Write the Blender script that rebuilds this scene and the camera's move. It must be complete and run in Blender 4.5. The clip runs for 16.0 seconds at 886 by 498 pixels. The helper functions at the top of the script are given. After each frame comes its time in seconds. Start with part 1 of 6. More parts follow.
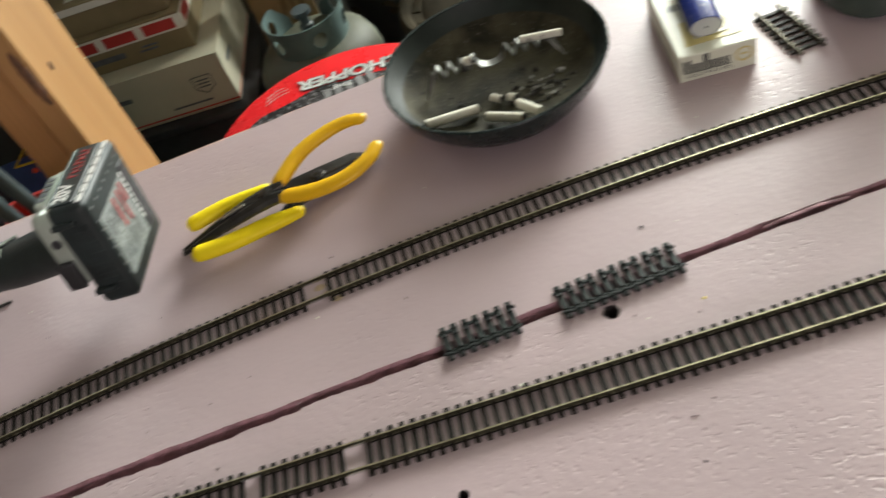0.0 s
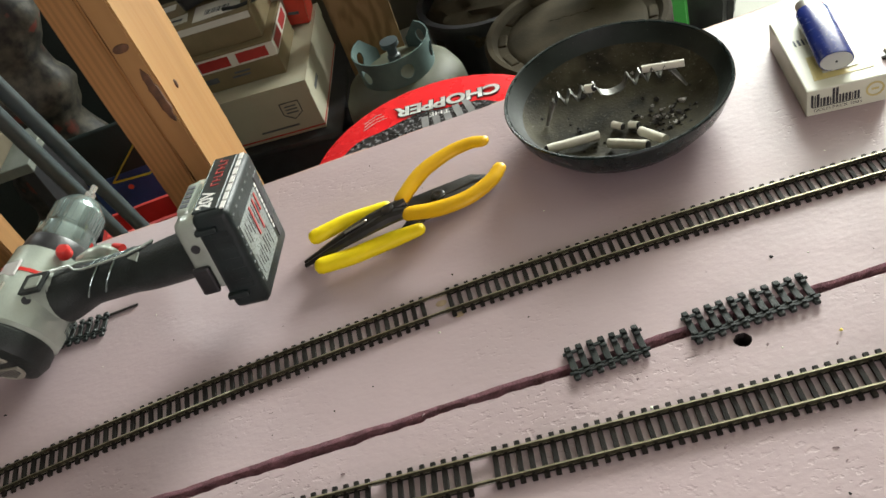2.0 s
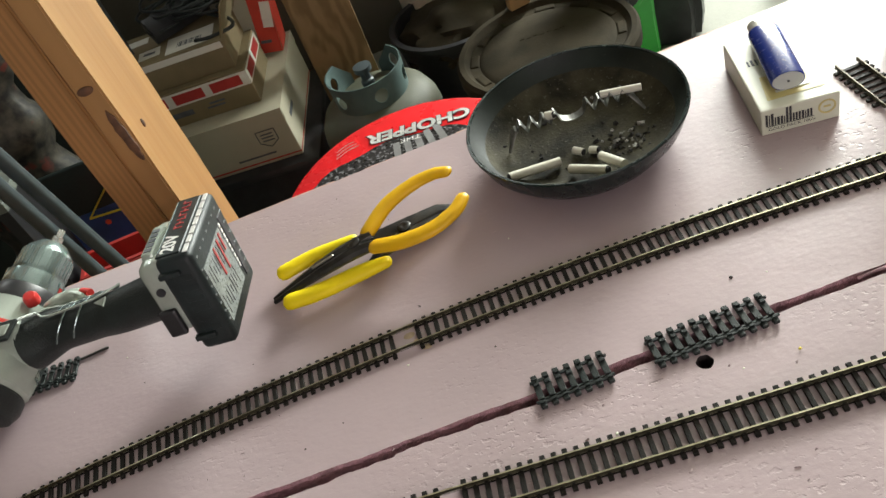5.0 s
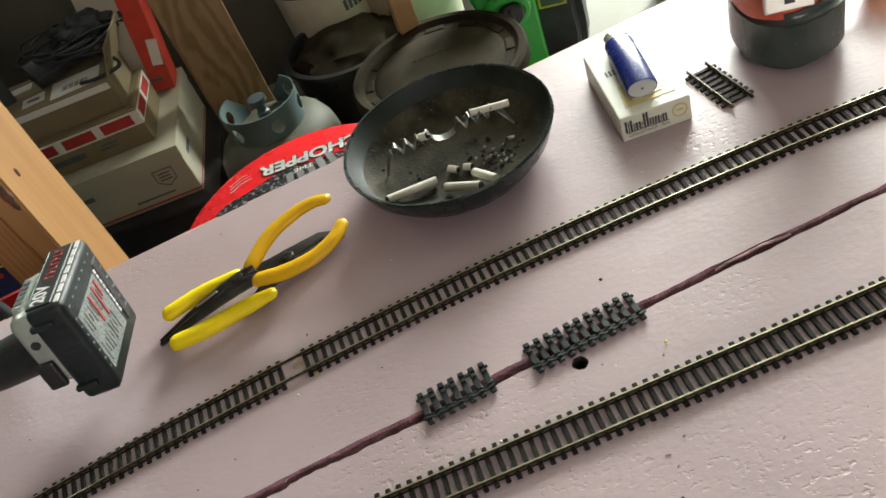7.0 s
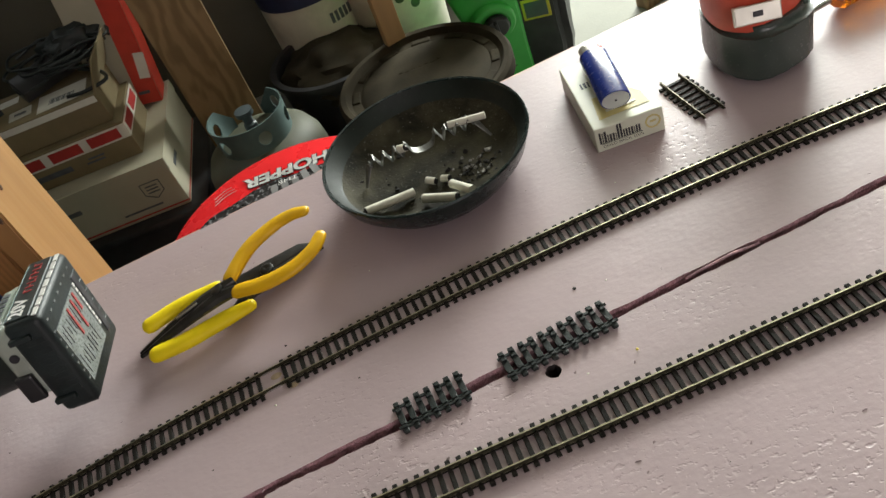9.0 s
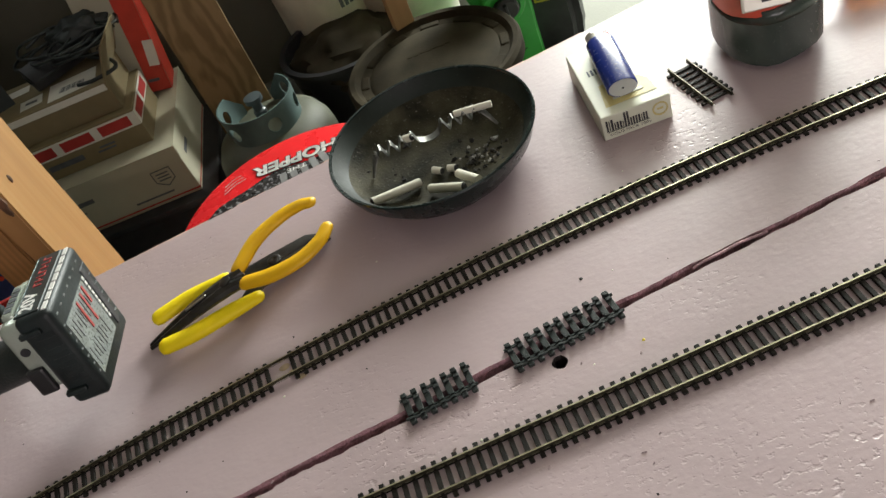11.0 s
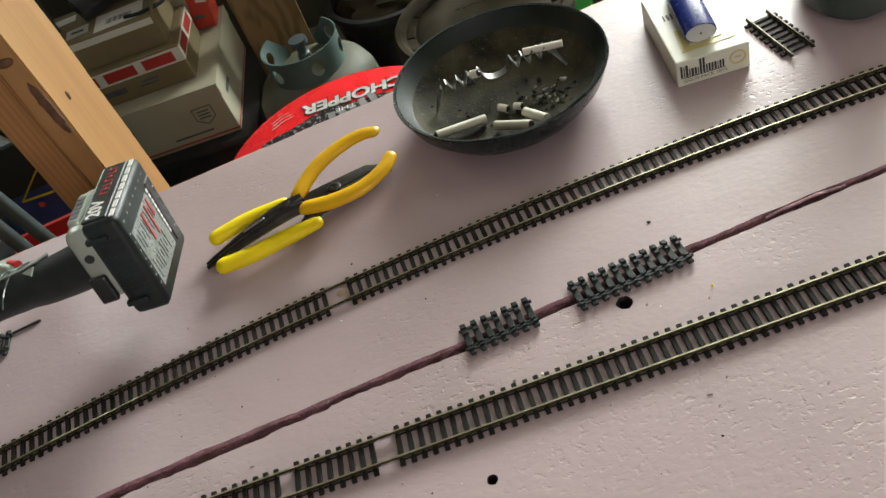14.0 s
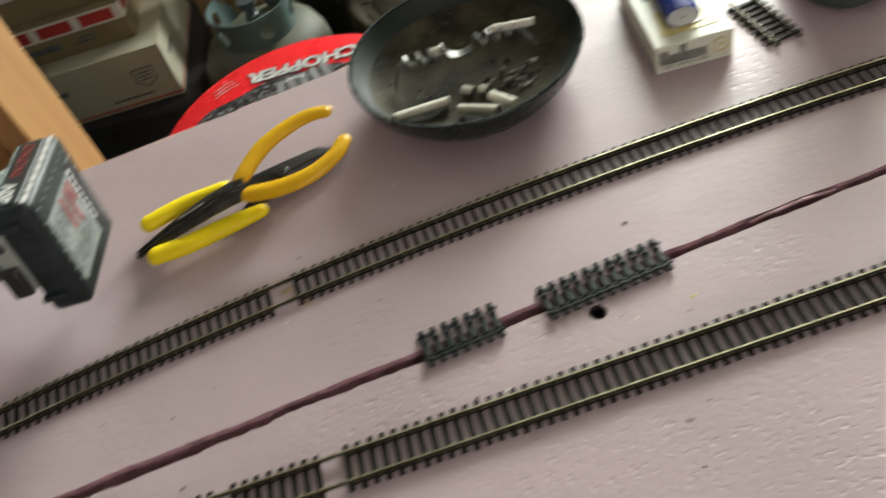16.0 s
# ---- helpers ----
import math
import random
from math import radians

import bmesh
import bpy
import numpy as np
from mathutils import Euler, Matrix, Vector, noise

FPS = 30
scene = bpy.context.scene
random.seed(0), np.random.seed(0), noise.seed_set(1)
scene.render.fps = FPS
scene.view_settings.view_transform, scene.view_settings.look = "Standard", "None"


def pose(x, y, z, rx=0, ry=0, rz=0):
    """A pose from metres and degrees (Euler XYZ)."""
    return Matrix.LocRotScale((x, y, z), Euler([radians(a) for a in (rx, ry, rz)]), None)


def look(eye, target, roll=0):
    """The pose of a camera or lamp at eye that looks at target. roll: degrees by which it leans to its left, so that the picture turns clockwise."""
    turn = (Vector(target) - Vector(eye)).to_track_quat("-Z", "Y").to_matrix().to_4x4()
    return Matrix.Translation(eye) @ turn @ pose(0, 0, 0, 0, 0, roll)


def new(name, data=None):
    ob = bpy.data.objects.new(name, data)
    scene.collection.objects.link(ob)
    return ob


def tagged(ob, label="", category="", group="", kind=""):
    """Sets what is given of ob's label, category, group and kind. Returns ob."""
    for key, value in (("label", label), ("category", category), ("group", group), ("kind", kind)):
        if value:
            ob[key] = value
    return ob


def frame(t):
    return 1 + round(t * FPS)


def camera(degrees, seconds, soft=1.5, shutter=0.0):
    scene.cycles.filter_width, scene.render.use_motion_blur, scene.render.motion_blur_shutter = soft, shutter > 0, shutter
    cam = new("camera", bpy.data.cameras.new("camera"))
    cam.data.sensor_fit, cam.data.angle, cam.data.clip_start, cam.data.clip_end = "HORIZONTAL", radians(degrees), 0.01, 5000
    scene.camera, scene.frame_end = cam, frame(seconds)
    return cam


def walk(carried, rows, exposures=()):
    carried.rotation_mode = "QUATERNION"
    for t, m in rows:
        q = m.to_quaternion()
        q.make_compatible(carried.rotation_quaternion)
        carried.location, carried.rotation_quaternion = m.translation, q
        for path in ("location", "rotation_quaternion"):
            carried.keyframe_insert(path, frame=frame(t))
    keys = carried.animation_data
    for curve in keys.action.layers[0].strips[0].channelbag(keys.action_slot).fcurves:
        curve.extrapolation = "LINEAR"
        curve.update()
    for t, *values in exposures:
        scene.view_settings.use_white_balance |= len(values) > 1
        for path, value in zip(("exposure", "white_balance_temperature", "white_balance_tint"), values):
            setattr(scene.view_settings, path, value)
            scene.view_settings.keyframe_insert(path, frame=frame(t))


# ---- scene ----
cam = camera(56.7, 16.0, soft=1.5, shutter=0.5)
PATH = [
    (0, (-0.0666, -0.2857, 1.1966), (-0.1095, 1.1086, -0.2367), -22.58),
    (0.5, (-0.1145, -0.2814, 1.19), (-0.3091, 1.1275, -0.216), -23.27),
    (1, (-0.13, -0.2893, 1.2047), (-0.3504, 1.1492, -0.1671), -22.28),
    (1.5, (-0.1152, -0.2883, 1.2081), (-0.2744, 1.1823, -0.1381), -22.55),
    (2, (-0.1126, -0.2899, 1.2081), (-0.2545, 1.1895, -0.1303), -22.56),
    (2.5, (-0.1095, -0.2895, 1.2168), (-0.2442, 1.2193, -0.089), -23.25),
    (3, (-0.1036, -0.2904, 1.2172), (-0.2266, 1.2221, -0.0857), -23.55),
    (3.5, (-0.0949, -0.2908, 1.2105), (-0.1707, 1.205, -0.115), -23.21),
    (3.7, (-0.0977, -0.2877, 1.2152), (-0.1926, 1.1973, -0.1212), -23.23),
    (5.8, (-0.0923, -0.2922, 1.2073), (-0.1854, 1.2139, -0.1053), -24.10),
    (6, (-0.0948, -0.2938, 1.2053), (-0.1909, 1.1886, -0.1338), -24.55),
    (6.5, (-0.0739, -0.2986, 1.2119), (-0.0543, 1.1868, -0.1272), -23.96),
    (7, (-0.0667, -0.3029, 1.2109), (0.028, 1.1774, -0.1306), -23.70),
    (7.5, (-0.0549, -0.3089, 1.2123), (0.0744, 1.1804, -0.1163), -23.06),
    (8, (-0.0522, -0.307, 1.2107), (0.075, 1.1775, -0.1235), -23.45),
    (8.5, (-0.0518, -0.3094, 1.2145), (0.085, 1.1803, -0.113), -23.41),
    (9, (-0.057, -0.3117, 1.2124), (0.0661, 1.177, -0.1175), -23.41),
    (11.3, (-0.0503, -0.3096, 1.216), (0.025, 1.1636, -0.1345), -25.05),
    (11.5, (-0.0573, -0.3108, 1.2166), (0.0184, 1.1639, -0.1323), -24.57),
    (12, (-0.0638, -0.3107, 1.2153), (-0.0024, 1.1552, -0.1438), -24.45),
    (12.5, (-0.0728, -0.3115, 1.2126), (-0.028, 1.1496, -0.1524), -23.73),
    (13, (-0.0845, -0.3105, 1.2054), (-0.0602, 1.1213, -0.1908), -22.31),
    (13.5, (-0.0844, -0.3142, 1.2088), (-0.0805, 1.1381, -0.1663), -22.73),
    (14, (-0.0859, -0.3102, 1.2063), (-0.0938, 1.1256, -0.186), -23.54),
    (14.5, (-0.0743, -0.2936, 1.2152), (0.0068, 1.1631, -0.1529), -21.73),
    (15, (-0.0583, -0.2705, 1.2041), (0.1646, 1.136, -0.2002), -18.09),
    (15.5, (-0.0498, -0.2666, 1.1986), (0.202, 1.1078, -0.2324), -17.59),
    (16, (-0.0839, -0.2608, 1.1857), (-0.0068, 1.0863, -0.2905), -19.67),
]
walk(cam, [(t, look(eye, target, roll)) for t, eye, target, roll in PATH],
     exposures=[(0.0, 0.15), (0.5, 0.33), (1.5, 0.28), (3.5, 0.18), (6.5, 0.25), (7.0, 0.10), (7.5, 0.0), (8.0, -0.15), (9.0, -0.12), (12.0, 0.0), (16.0, 0.0)])

# ---- heights of the place ----
TOP = 0.80        # upper face of the painted foam sheets
FLOOR = -0.09     # garage floor
EDGE = 0.319      # far edge of the foam table

# ---- light: daylight through the open garage door in the far wall, and two added lamps ----
world = bpy.data.worlds.new("daylight")
scene.world = world
world.use_nodes = True
wn = world.node_tree.nodes
sky = wn.new("ShaderNodeTexSky")
sky.sky_type = "NISHITA"
sky.sun_disc = False
sky.sun_elevation = radians(35)
sky.sun_rotation = radians(160)
wn["Background"].inputs["Strength"].default_value = 0.07
world.node_tree.links.new(sky.outputs["Color"], wn["Background"].inputs["Color"])

sun = new("sun", bpy.data.lights.new("sun", "SUN"))
sun.data.energy = 1.2
sun.data.angle = radians(12)
sun.data.color = (1.0, 0.96, 0.9)
sun.matrix_world = look((0, 0, 6), (1.2, -3.0, 1.5))


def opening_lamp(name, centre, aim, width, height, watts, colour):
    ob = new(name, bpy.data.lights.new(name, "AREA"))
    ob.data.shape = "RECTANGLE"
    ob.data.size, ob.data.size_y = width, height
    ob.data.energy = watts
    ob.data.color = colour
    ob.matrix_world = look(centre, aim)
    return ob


opening_lamp("door_daylight", (1.60, 3.28, 2.05), (0.1, 0.2, 0.95), 1.2, 1.1, 160, (0.955, 1.0, 0.935))
opening_lamp("door_daylight_side", (2.75, 3.28, 1.90), (0.3, 0.2, 1.2), 1.0, 1.4, 270, (0.955, 1.0, 0.935))
# Added lamp in an unseen opening, gives the sheen on the foam's left.
opening_lamp("bay_sheen_lamp", (-1.47, 2.30, 2.38), (-0.4, 0.2, 0.8), 0.42, 0.46, 7, (0.95, 1.0, 0.98))
# Added pinkish fill from behind the camera; no window is known there.
opening_lamp("front_fill_lamp", (0.2, -2.7, 1.85), (0.0, 0.4, 0.8), 1.6, 0.85, 24, (1.0, 0.87, 0.875))
scene.view_settings.exposure = 0.0


# ---- materials ----
def material(name, colour, rough=0.6, metal=0.0, vary=0.12, scale=20.0, bump=0.15, fine=180.0, second=None, stain=0.0, stain_scale=4.0,
             spec=0.5, coat=0.0, wave=None, random_value=0.0, stretch=(1, 1, 1), alpha=None, transmission=0.0, speckle=None):
    m = bpy.data.materials.new(name)
    m.use_nodes = True
    nt = m.node_tree
    n, l = nt.nodes, nt.links
    b = n["Principled BSDF"]
    tc = n.new("ShaderNodeTexCoord")
    mp = n.new("ShaderNodeMapping")
    mp.inputs["Scale"].default_value = stretch
    l.new(tc.outputs["Object"], mp.inputs["Vector"])
    co = mp.outputs["Vector"]
    big = n.new("ShaderNodeTexNoise")
    big.inputs["Scale"].default_value, big.inputs["Detail"].default_value = scale, 6
    l.new(co, big.inputs["Vector"])
    ramp = n.new("ShaderNodeMix")
    ramp.data_type = "RGBA"
    c = Vector(colour)
    dark, light = c * (1 - vary), c * (1 + vary)
    if second:
        dark, light = c, Vector(second)
    ramp.inputs["A"].default_value = (*dark, 1)
    ramp.inputs["B"].default_value = (*light, 1)
    mr = n.new("ShaderNodeMapRange")
    mr.inputs["From Min"].default_value, mr.inputs["From Max"].default_value = 0.35, 0.65
    source = big.outputs["Fac"]
    if wave:
        wv = n.new("ShaderNodeTexWave")
        wv.wave_type, wv.bands_direction = "BANDS", wave[0]
        wv.inputs["Scale"].default_value, wv.inputs["Distortion"].default_value = wave[1], wave[2]
        wv.inputs["Detail"].default_value, wv.inputs["Detail Scale"].default_value = 3, 1.5
        l.new(co, wv.inputs["Vector"])
        source = wv.outputs["Fac"]
        mr.inputs["From Min"].default_value, mr.inputs["From Max"].default_value = 0.1, 0.9
    l.new(source, mr.inputs["Value"])
    l.new(mr.outputs["Result"], ramp.inputs["Factor"])
    col = ramp.outputs["Result"]
    small = n.new("ShaderNodeTexNoise")
    small.inputs["Scale"].default_value, small.inputs["Detail"].default_value = fine, 4
    l.new(co, small.inputs["Vector"])
    if stain:
        st = n.new("ShaderNodeTexNoise")
        st.inputs["Scale"].default_value, st.inputs["Detail"].default_value = stain_scale, 8
        l.new(co, st.inputs["Vector"])
        sr = n.new("ShaderNodeMapRange")
        sr.inputs["From Min"].default_value, sr.inputs["From Max"].default_value = 0.48, 0.72
        sr.inputs["To Max"].default_value = stain
        l.new(st.outputs["Fac"], sr.inputs["Value"])
        mx = n.new("ShaderNodeMix")
        mx.data_type = "RGBA"
        l.new(sr.outputs["Result"], mx.inputs["Factor"])
        l.new(col, mx.inputs["A"])
        mx.inputs["B"].default_value = (c[0] * 0.45, c[1] * 0.42, c[2] * 0.38, 1)
        col = mx.outputs["Result"]
    if speckle:
        vs = n.new("ShaderNodeTexNoise")
        vs.inputs["Scale"].default_value, vs.inputs["Detail"].default_value = speckle[1], 3
        l.new(co, vs.inputs["Vector"])
        vr = n.new("ShaderNodeMapRange")
        vr.inputs["From Min"].default_value, vr.inputs["From Max"].default_value = speckle[2], speckle[2] + 0.06
        l.new(vs.outputs["Fac"], vr.inputs["Value"])
        mx = n.new("ShaderNodeMix")
        mx.data_type = "RGBA"
        l.new(vr.outputs["Result"], mx.inputs["Factor"])
        l.new(col, mx.inputs["A"])
        mx.inputs["B"].default_value = (*speckle[0], 1)
        col = mx.outputs["Result"]
    if random_value:
        oi = n.new("ShaderNodeObjectInfo")
        rr = n.new("ShaderNodeMapRange")
        rr.inputs["To Min"].default_value, rr.inputs["To Max"].default_value = 1 - random_value, 1 + random_value
        l.new(oi.outputs["Random"], rr.inputs["Value"])
        hv = n.new("ShaderNodeHueSaturation")
        l.new(rr.outputs["Result"], hv.inputs["Value"])
        l.new(col, hv.inputs["Color"])
        col = hv.outputs["Color"]
    l.new(col, b.inputs["Base Color"])
    b.inputs["Metallic"].default_value = metal
    b.inputs["Specular IOR Level"].default_value = spec
    b.inputs["Coat Weight"].default_value = coat
    b.inputs["Transmission Weight"].default_value = transmission
    rg = n.new("ShaderNodeMapRange")
    rg.inputs["To Min"].default_value, rg.inputs["To Max"].default_value = max(0.03, rough - 0.1), min(1, rough + 0.1)
    l.new(small.outputs["Fac"], rg.inputs["Value"])
    l.new(rg.outputs["Result"], b.inputs["Roughness"])
    if bump:
        bp = n.new("ShaderNodeBump")
        bp.inputs["Strength"].default_value, bp.inputs["Distance"].default_value = bump, 0.002
        l.new(small.outputs["Fac"], bp.inputs["Height"])
        l.new(bp.outputs["Normal"], b.inputs["Normal"])
    return m


def foam_paint(name, low, high, depth):
    """Lavender latex over hot-wire foam: soft sheen, trowel dents, small nicks."""
    m = material(name, (0.424, 0.333, 0.344), rough=0.40, vary=0.05, scale=7, bump=0.0, fine=60, stain=0.10, stain_scale=9, spec=0.44)
    nt = m.node_tree
    n, l = nt.nodes, nt.links
    b = n["Principled BSDF"]
    tc = n.new("ShaderNodeTexCoord")
    def layer(scale, detail, turn, squash, low, high):
        mp2 = n.new("ShaderNodeMapping")
        mp2.inputs["Scale"].default_value = squash
        mp2.inputs["Rotation"].default_value = (0, 0, turn)
        l.new(tc.outputs["Object"], mp2.inputs["Vector"])
        tx = n.new("ShaderNodeTexNoise")
        tx.inputs["Scale"].default_value, tx.inputs["Detail"].default_value = scale, detail
        l.new(mp2.outputs["Vector"], tx.inputs["Vector"])
        mr2 = n.new("ShaderNodeMapRange")
        mr2.inputs["From Min"].default_value, mr2.inputs["From Max"].default_value = low, high
        l.new(tx.outputs["Fac"], mr2.inputs["Value"])
        return mr2.outputs["Result"]

    def weigh(value, k, rest=None):
        ma = n.new("ShaderNodeMath")
        ma.operation = "MULTIPLY_ADD"
        ma.inputs[1].default_value = k
        l.new(value, ma.inputs[0])
        if rest is None:
            ma.inputs[2].default_value = 0
        else:
            l.new(rest, ma.inputs[2])
        return ma.outputs["Value"]

    # trowel dents gather in patches over an all-over soft orange peel
    where = layer(9, 4, 0.0, (1, 1, 1), low, high)
    dents = layer(260, 2, 0.35, (0.7, 1, 1), 0.57, 0.72)
    spots = n.new("ShaderNodeMath")
    spots.operation = "MULTIPLY"
    l.new(where, spots.inputs[0])
    l.new(dents, spots.inputs[1])
    peel = layer(260, 4, 0.2, (0.7, 1, 1), 0.2, 0.8)
    swell = layer(32, 4, 0.5, (0.6, 1, 1), 0.2, 0.8)
    height = weigh(spots.outputs["Value"], -depth)
    height = weigh(peel, 0.18, height)
    height = weigh(swell, 0.35, height)
    bp = n.new("ShaderNodeBump")
    bp.inputs["Strength"].default_value, bp.inputs["Distance"].default_value = 0.42, 0.0016
    l.new(height, bp.inputs["Height"])
    l.new(bp.outputs["Normal"], b.inputs["Normal"])
    return m


FOAM = foam_paint("lavender_foam_paint", 0.53, 0.72, 0.5)
FOAM_NEAR = foam_paint("dented_lavender_foam_paint", 0.40, 0.62, 0.5)
GLUE = material("dried_ochre_glue", (0.40, 0.30, 0.19), 0.35, vary=0.2, scale=120, bump=0.1)
FOAM_CUT = material("mauve_cut_foam", (0.42, 0.25, 0.28), 0.7, vary=0.3, scale=120, bump=0.7, fine=400, stain=0.7, stain_scale=70)
# Near black colour paints in the shade inside the drilled holes.
BORE = material("shaded_drilled_bore", (0.030, 0.022, 0.022), 0.9, vary=0.3, scale=90, bump=0.3)
FOAM_EDGE = material("raw_foam_edge", (0.55, 0.36, 0.30), 0.7, vary=0.2, scale=60, bump=0.4)
TIE = material("tie_plastic", (0.013, 0.011, 0.009), 0.65, spec=0.16, vary=0.3, scale=300, bump=0.2, fine=900, random_value=0.25)
STRIP = material("loose_tie_plastic", (0.016, 0.021, 0.020), 0.48, spec=0.3, vary=0.25, scale=200, bump=0.15, fine=900)
RAIL_SIDE = material("tarnished_rail_side", (0.085, 0.075, 0.05), 0.5, metal=0.8, vary=0.3, scale=150, bump=0.1)
RAIL = material("nickel_silver_rail", (0.42, 0.39, 0.27), 0.33, metal=1.0, vary=0.2, scale=150, bump=0.05, fine=500, stain=0.35, stain_scale=60)
MELAMINE = material("black_melamine", (0.0075, 0.0155, 0.0140), 0.27, spec=0.36, vary=0.15, scale=40, bump=0.0, fine=60)
ASH_FILM = material("ash_film", (0.038, 0.034, 0.020), 0.75, spec=0.15, vary=0.75, scale=34, bump=0.3, fine=420, stain=0.7, stain_scale=24, speckle=((0.12, 0.11, 0.09), 420, 0.65))
BOWL_DUST = material("dusty_melamine", (0.0100, 0.0145, 0.0115), 0.50, spec=0.26, vary=0.4, scale=24, bump=0.05, fine=300, stain=0.3, stain_scale=30, speckle=((0.07, 0.072, 0.06), 520, 0.70))
STEEL = material("steel", (0.62, 0.63, 0.62), 0.25, metal=1.0, vary=0.2, scale=120, bump=0.1)
CLIP = material("pale_clip_steel", (0.62, 0.60, 0.52), 0.35, metal=0.6, vary=0.08, scale=60, bump=0.0)
PAPER = material("cigarette_paper", (0.58, 0.56, 0.47), 0.75, vary=0.08, scale=120, bump=0.15, stain=0.3, stain_scale=60)
ASH = material("cigarette_ash", (0.32, 0.31, 0.29), 0.95, vary=0.5, scale=400, bump=0.8, fine=900)
CHAR = material("burnt_tobacco", (0.015, 0.013, 0.012), 0.9, vary=0.5, scale=400, bump=0.8, fine=900)
CARD_WHITE = material("white_pack_card", (0.64, 0.65, 0.52), 0.4, vary=0.03, scale=40, bump=0.03)
GOLD_PRINT = material("pale_gold_print", (0.58, 0.50, 0.20), 0.42, vary=0.08, scale=60, bump=0.02)
INK = material("black_ink", (0.03, 0.03, 0.035), 0.5, vary=0.2, scale=80, bump=0)
BLUE = material("blue_lighter_plastic", (0.012, 0.028, 0.20), 0.25, vary=0.12, scale=40, bump=0.04, fine=400, coat=0.3)
RED_PL = material("red_plastic", (0.55, 0.03, 0.025), 0.32, vary=0.12, scale=40, bump=0.05)
ORANGE_RED = material("orange_red_plastic", (0.62, 0.085, 0.045), 0.33, vary=0.1, scale=40, bump=0.05)
GREEN_GREY = material("green_grey_rubber", (0.050, 0.066, 0.056), 0.24, vary=0.12, scale=30, bump=0.05, fine=500)
LEMON = material("lemon_grip_vinyl", (0.88, 0.68, 0.004), 0.52, spec=0.32, vary=0.06, scale=60, bump=0.08, fine=300, stain=0.14, stain_scale=30)
YELLOW = material("yellow_grip_vinyl", (0.74, 0.42, 0.004), 0.42, spec=0.4, vary=0.06, scale=60, bump=0.06, fine=300, stain=0.14, stain_scale=30)
BLACK_STEEL = material("black_oxide_steel", (0.040, 0.038, 0.035), 0.40, metal=0.6, vary=0.3, scale=90, bump=0.15, fine=400, stain=0.4, stain_scale=40)
DRILL_WHITE = material("grey_white_drill_shell", (0.43, 0.485, 0.425), 0.22, metal=0.25, vary=0.06, scale=40, bump=0.08, fine=500, stain=0.35, stain_scale=35)
BLACK_RUB = material("black_rubber", (0.0125, 0.0175, 0.0165), 0.5, vary=0.25, scale=60, bump=0.25, fine=600)
LABEL_GREY = material("worn_grey_label", (0.22, 0.245, 0.24), 0.42, vary=0.2, scale=70, bump=0.05, speckle=((0.085, 0.10, 0.10), 620, 0.54))
LABEL_WHITE = material("white_print", (0.7, 0.7, 0.68), 0.45, vary=0.05, bump=0)
RED_PRINT = material("red_print", (0.40, 0.045, 0.045), 0.45, vary=0.1, bump=0)
PINE = material("pine_stud", (0.25, 0.122, 0.034), 0.6, vary=0.3, scale=10, bump=0.3, fine=140, second=(0.315, 0.150, 0.044), wave=("X", 52, 5.0), stretch=(1, 1, 0.05), stain=0.25, stain_scale=12)
PINE_PLAIN = material("planed_pine_stud", (0.275, 0.134, 0.038), 0.55, vary=0.1, scale=24, bump=0.2, fine=110, second=(0.35, 0.185, 0.060), stretch=(1, 1, 0.06), stain=0.3, stain_scale=16)
PALE_PINE = material("fresh_sawn_pine", (0.46, 0.29, 0.135), 0.6, vary=0.1, scale=20, bump=0.15, stretch=(1, 1, 0.08))
KNOT = material("pine_knot", (0.10, 0.045, 0.02), 0.7, vary=0.4, scale=90, bump=0.5)
PLY = material("plywood_board", (0.26, 0.168, 0.075), 0.65, vary=0.2, scale=6, bump=0.2, second=(0.17, 0.105, 0.042), wave=("X", 8, 15.0), stretch=(1, 1, 0.35))
KRAFT = material("kraft_cardboard", (0.215, 0.170, 0.092), 0.8, vary=0.1, scale=12, bump=0.15, fine=200, stain=0.3, stain_scale=6)
WHITE_BOX = material("white_carton", (0.44, 0.415, 0.31), 0.7, vary=0.05, scale=10, bump=0.1, stain=0.3, stain_scale=5)
RED_TAPE = material("red_carton_print", (0.42, 0.035, 0.03), 0.55, vary=0.12, scale=20, bump=0.05)
PAIL = material("dirty_white_pail", (0.62, 0.60, 0.49), 0.5, vary=0.1, scale=10, bump=0.1, stain=0.55, stain_scale=9)
# Tank and collar colours are darkened to hold the storage bay's shade.
TANK = material("cream_paint_with_shade", (0.080, 0.083, 0.055), 0.6, vary=0.1, scale=10, bump=0.1, stain=0.45, stain_scale=8)
COLLAR = material("blue_grey_paint_with_shade", (0.092, 0.135, 0.13), 0.65, spec=0.2, vary=0.12, scale=18, bump=0.15, stain=0.5, stain_scale=14)
STOOL_RED = material("glossy_red_vinyl", (0.66, 0.018, 0.022), 0.28, vary=0.08, scale=12, bump=0.0, fine=40)
CHROME = material("chrome_tube", (0.7, 0.7, 0.7), 0.15, metal=1.0, vary=0.1, bump=0.02)
GREEN = material("bright_green_plastic", (0.055, 0.50, 0.075), 0.35, vary=0.08, scale=15, bump=0.06)
BLACK_PL = material("black_plastic", (0.02, 0.02, 0.022), 0.4, vary=0.25, scale=30, bump=0.12)
DUSTY = material("dusty_dark_lid", (0.032, 0.026, 0.0165), 0.85, spec=0.08, vary=0.35, scale=9, bump=0.3, fine=160, stain=0.5, stain_scale=6)
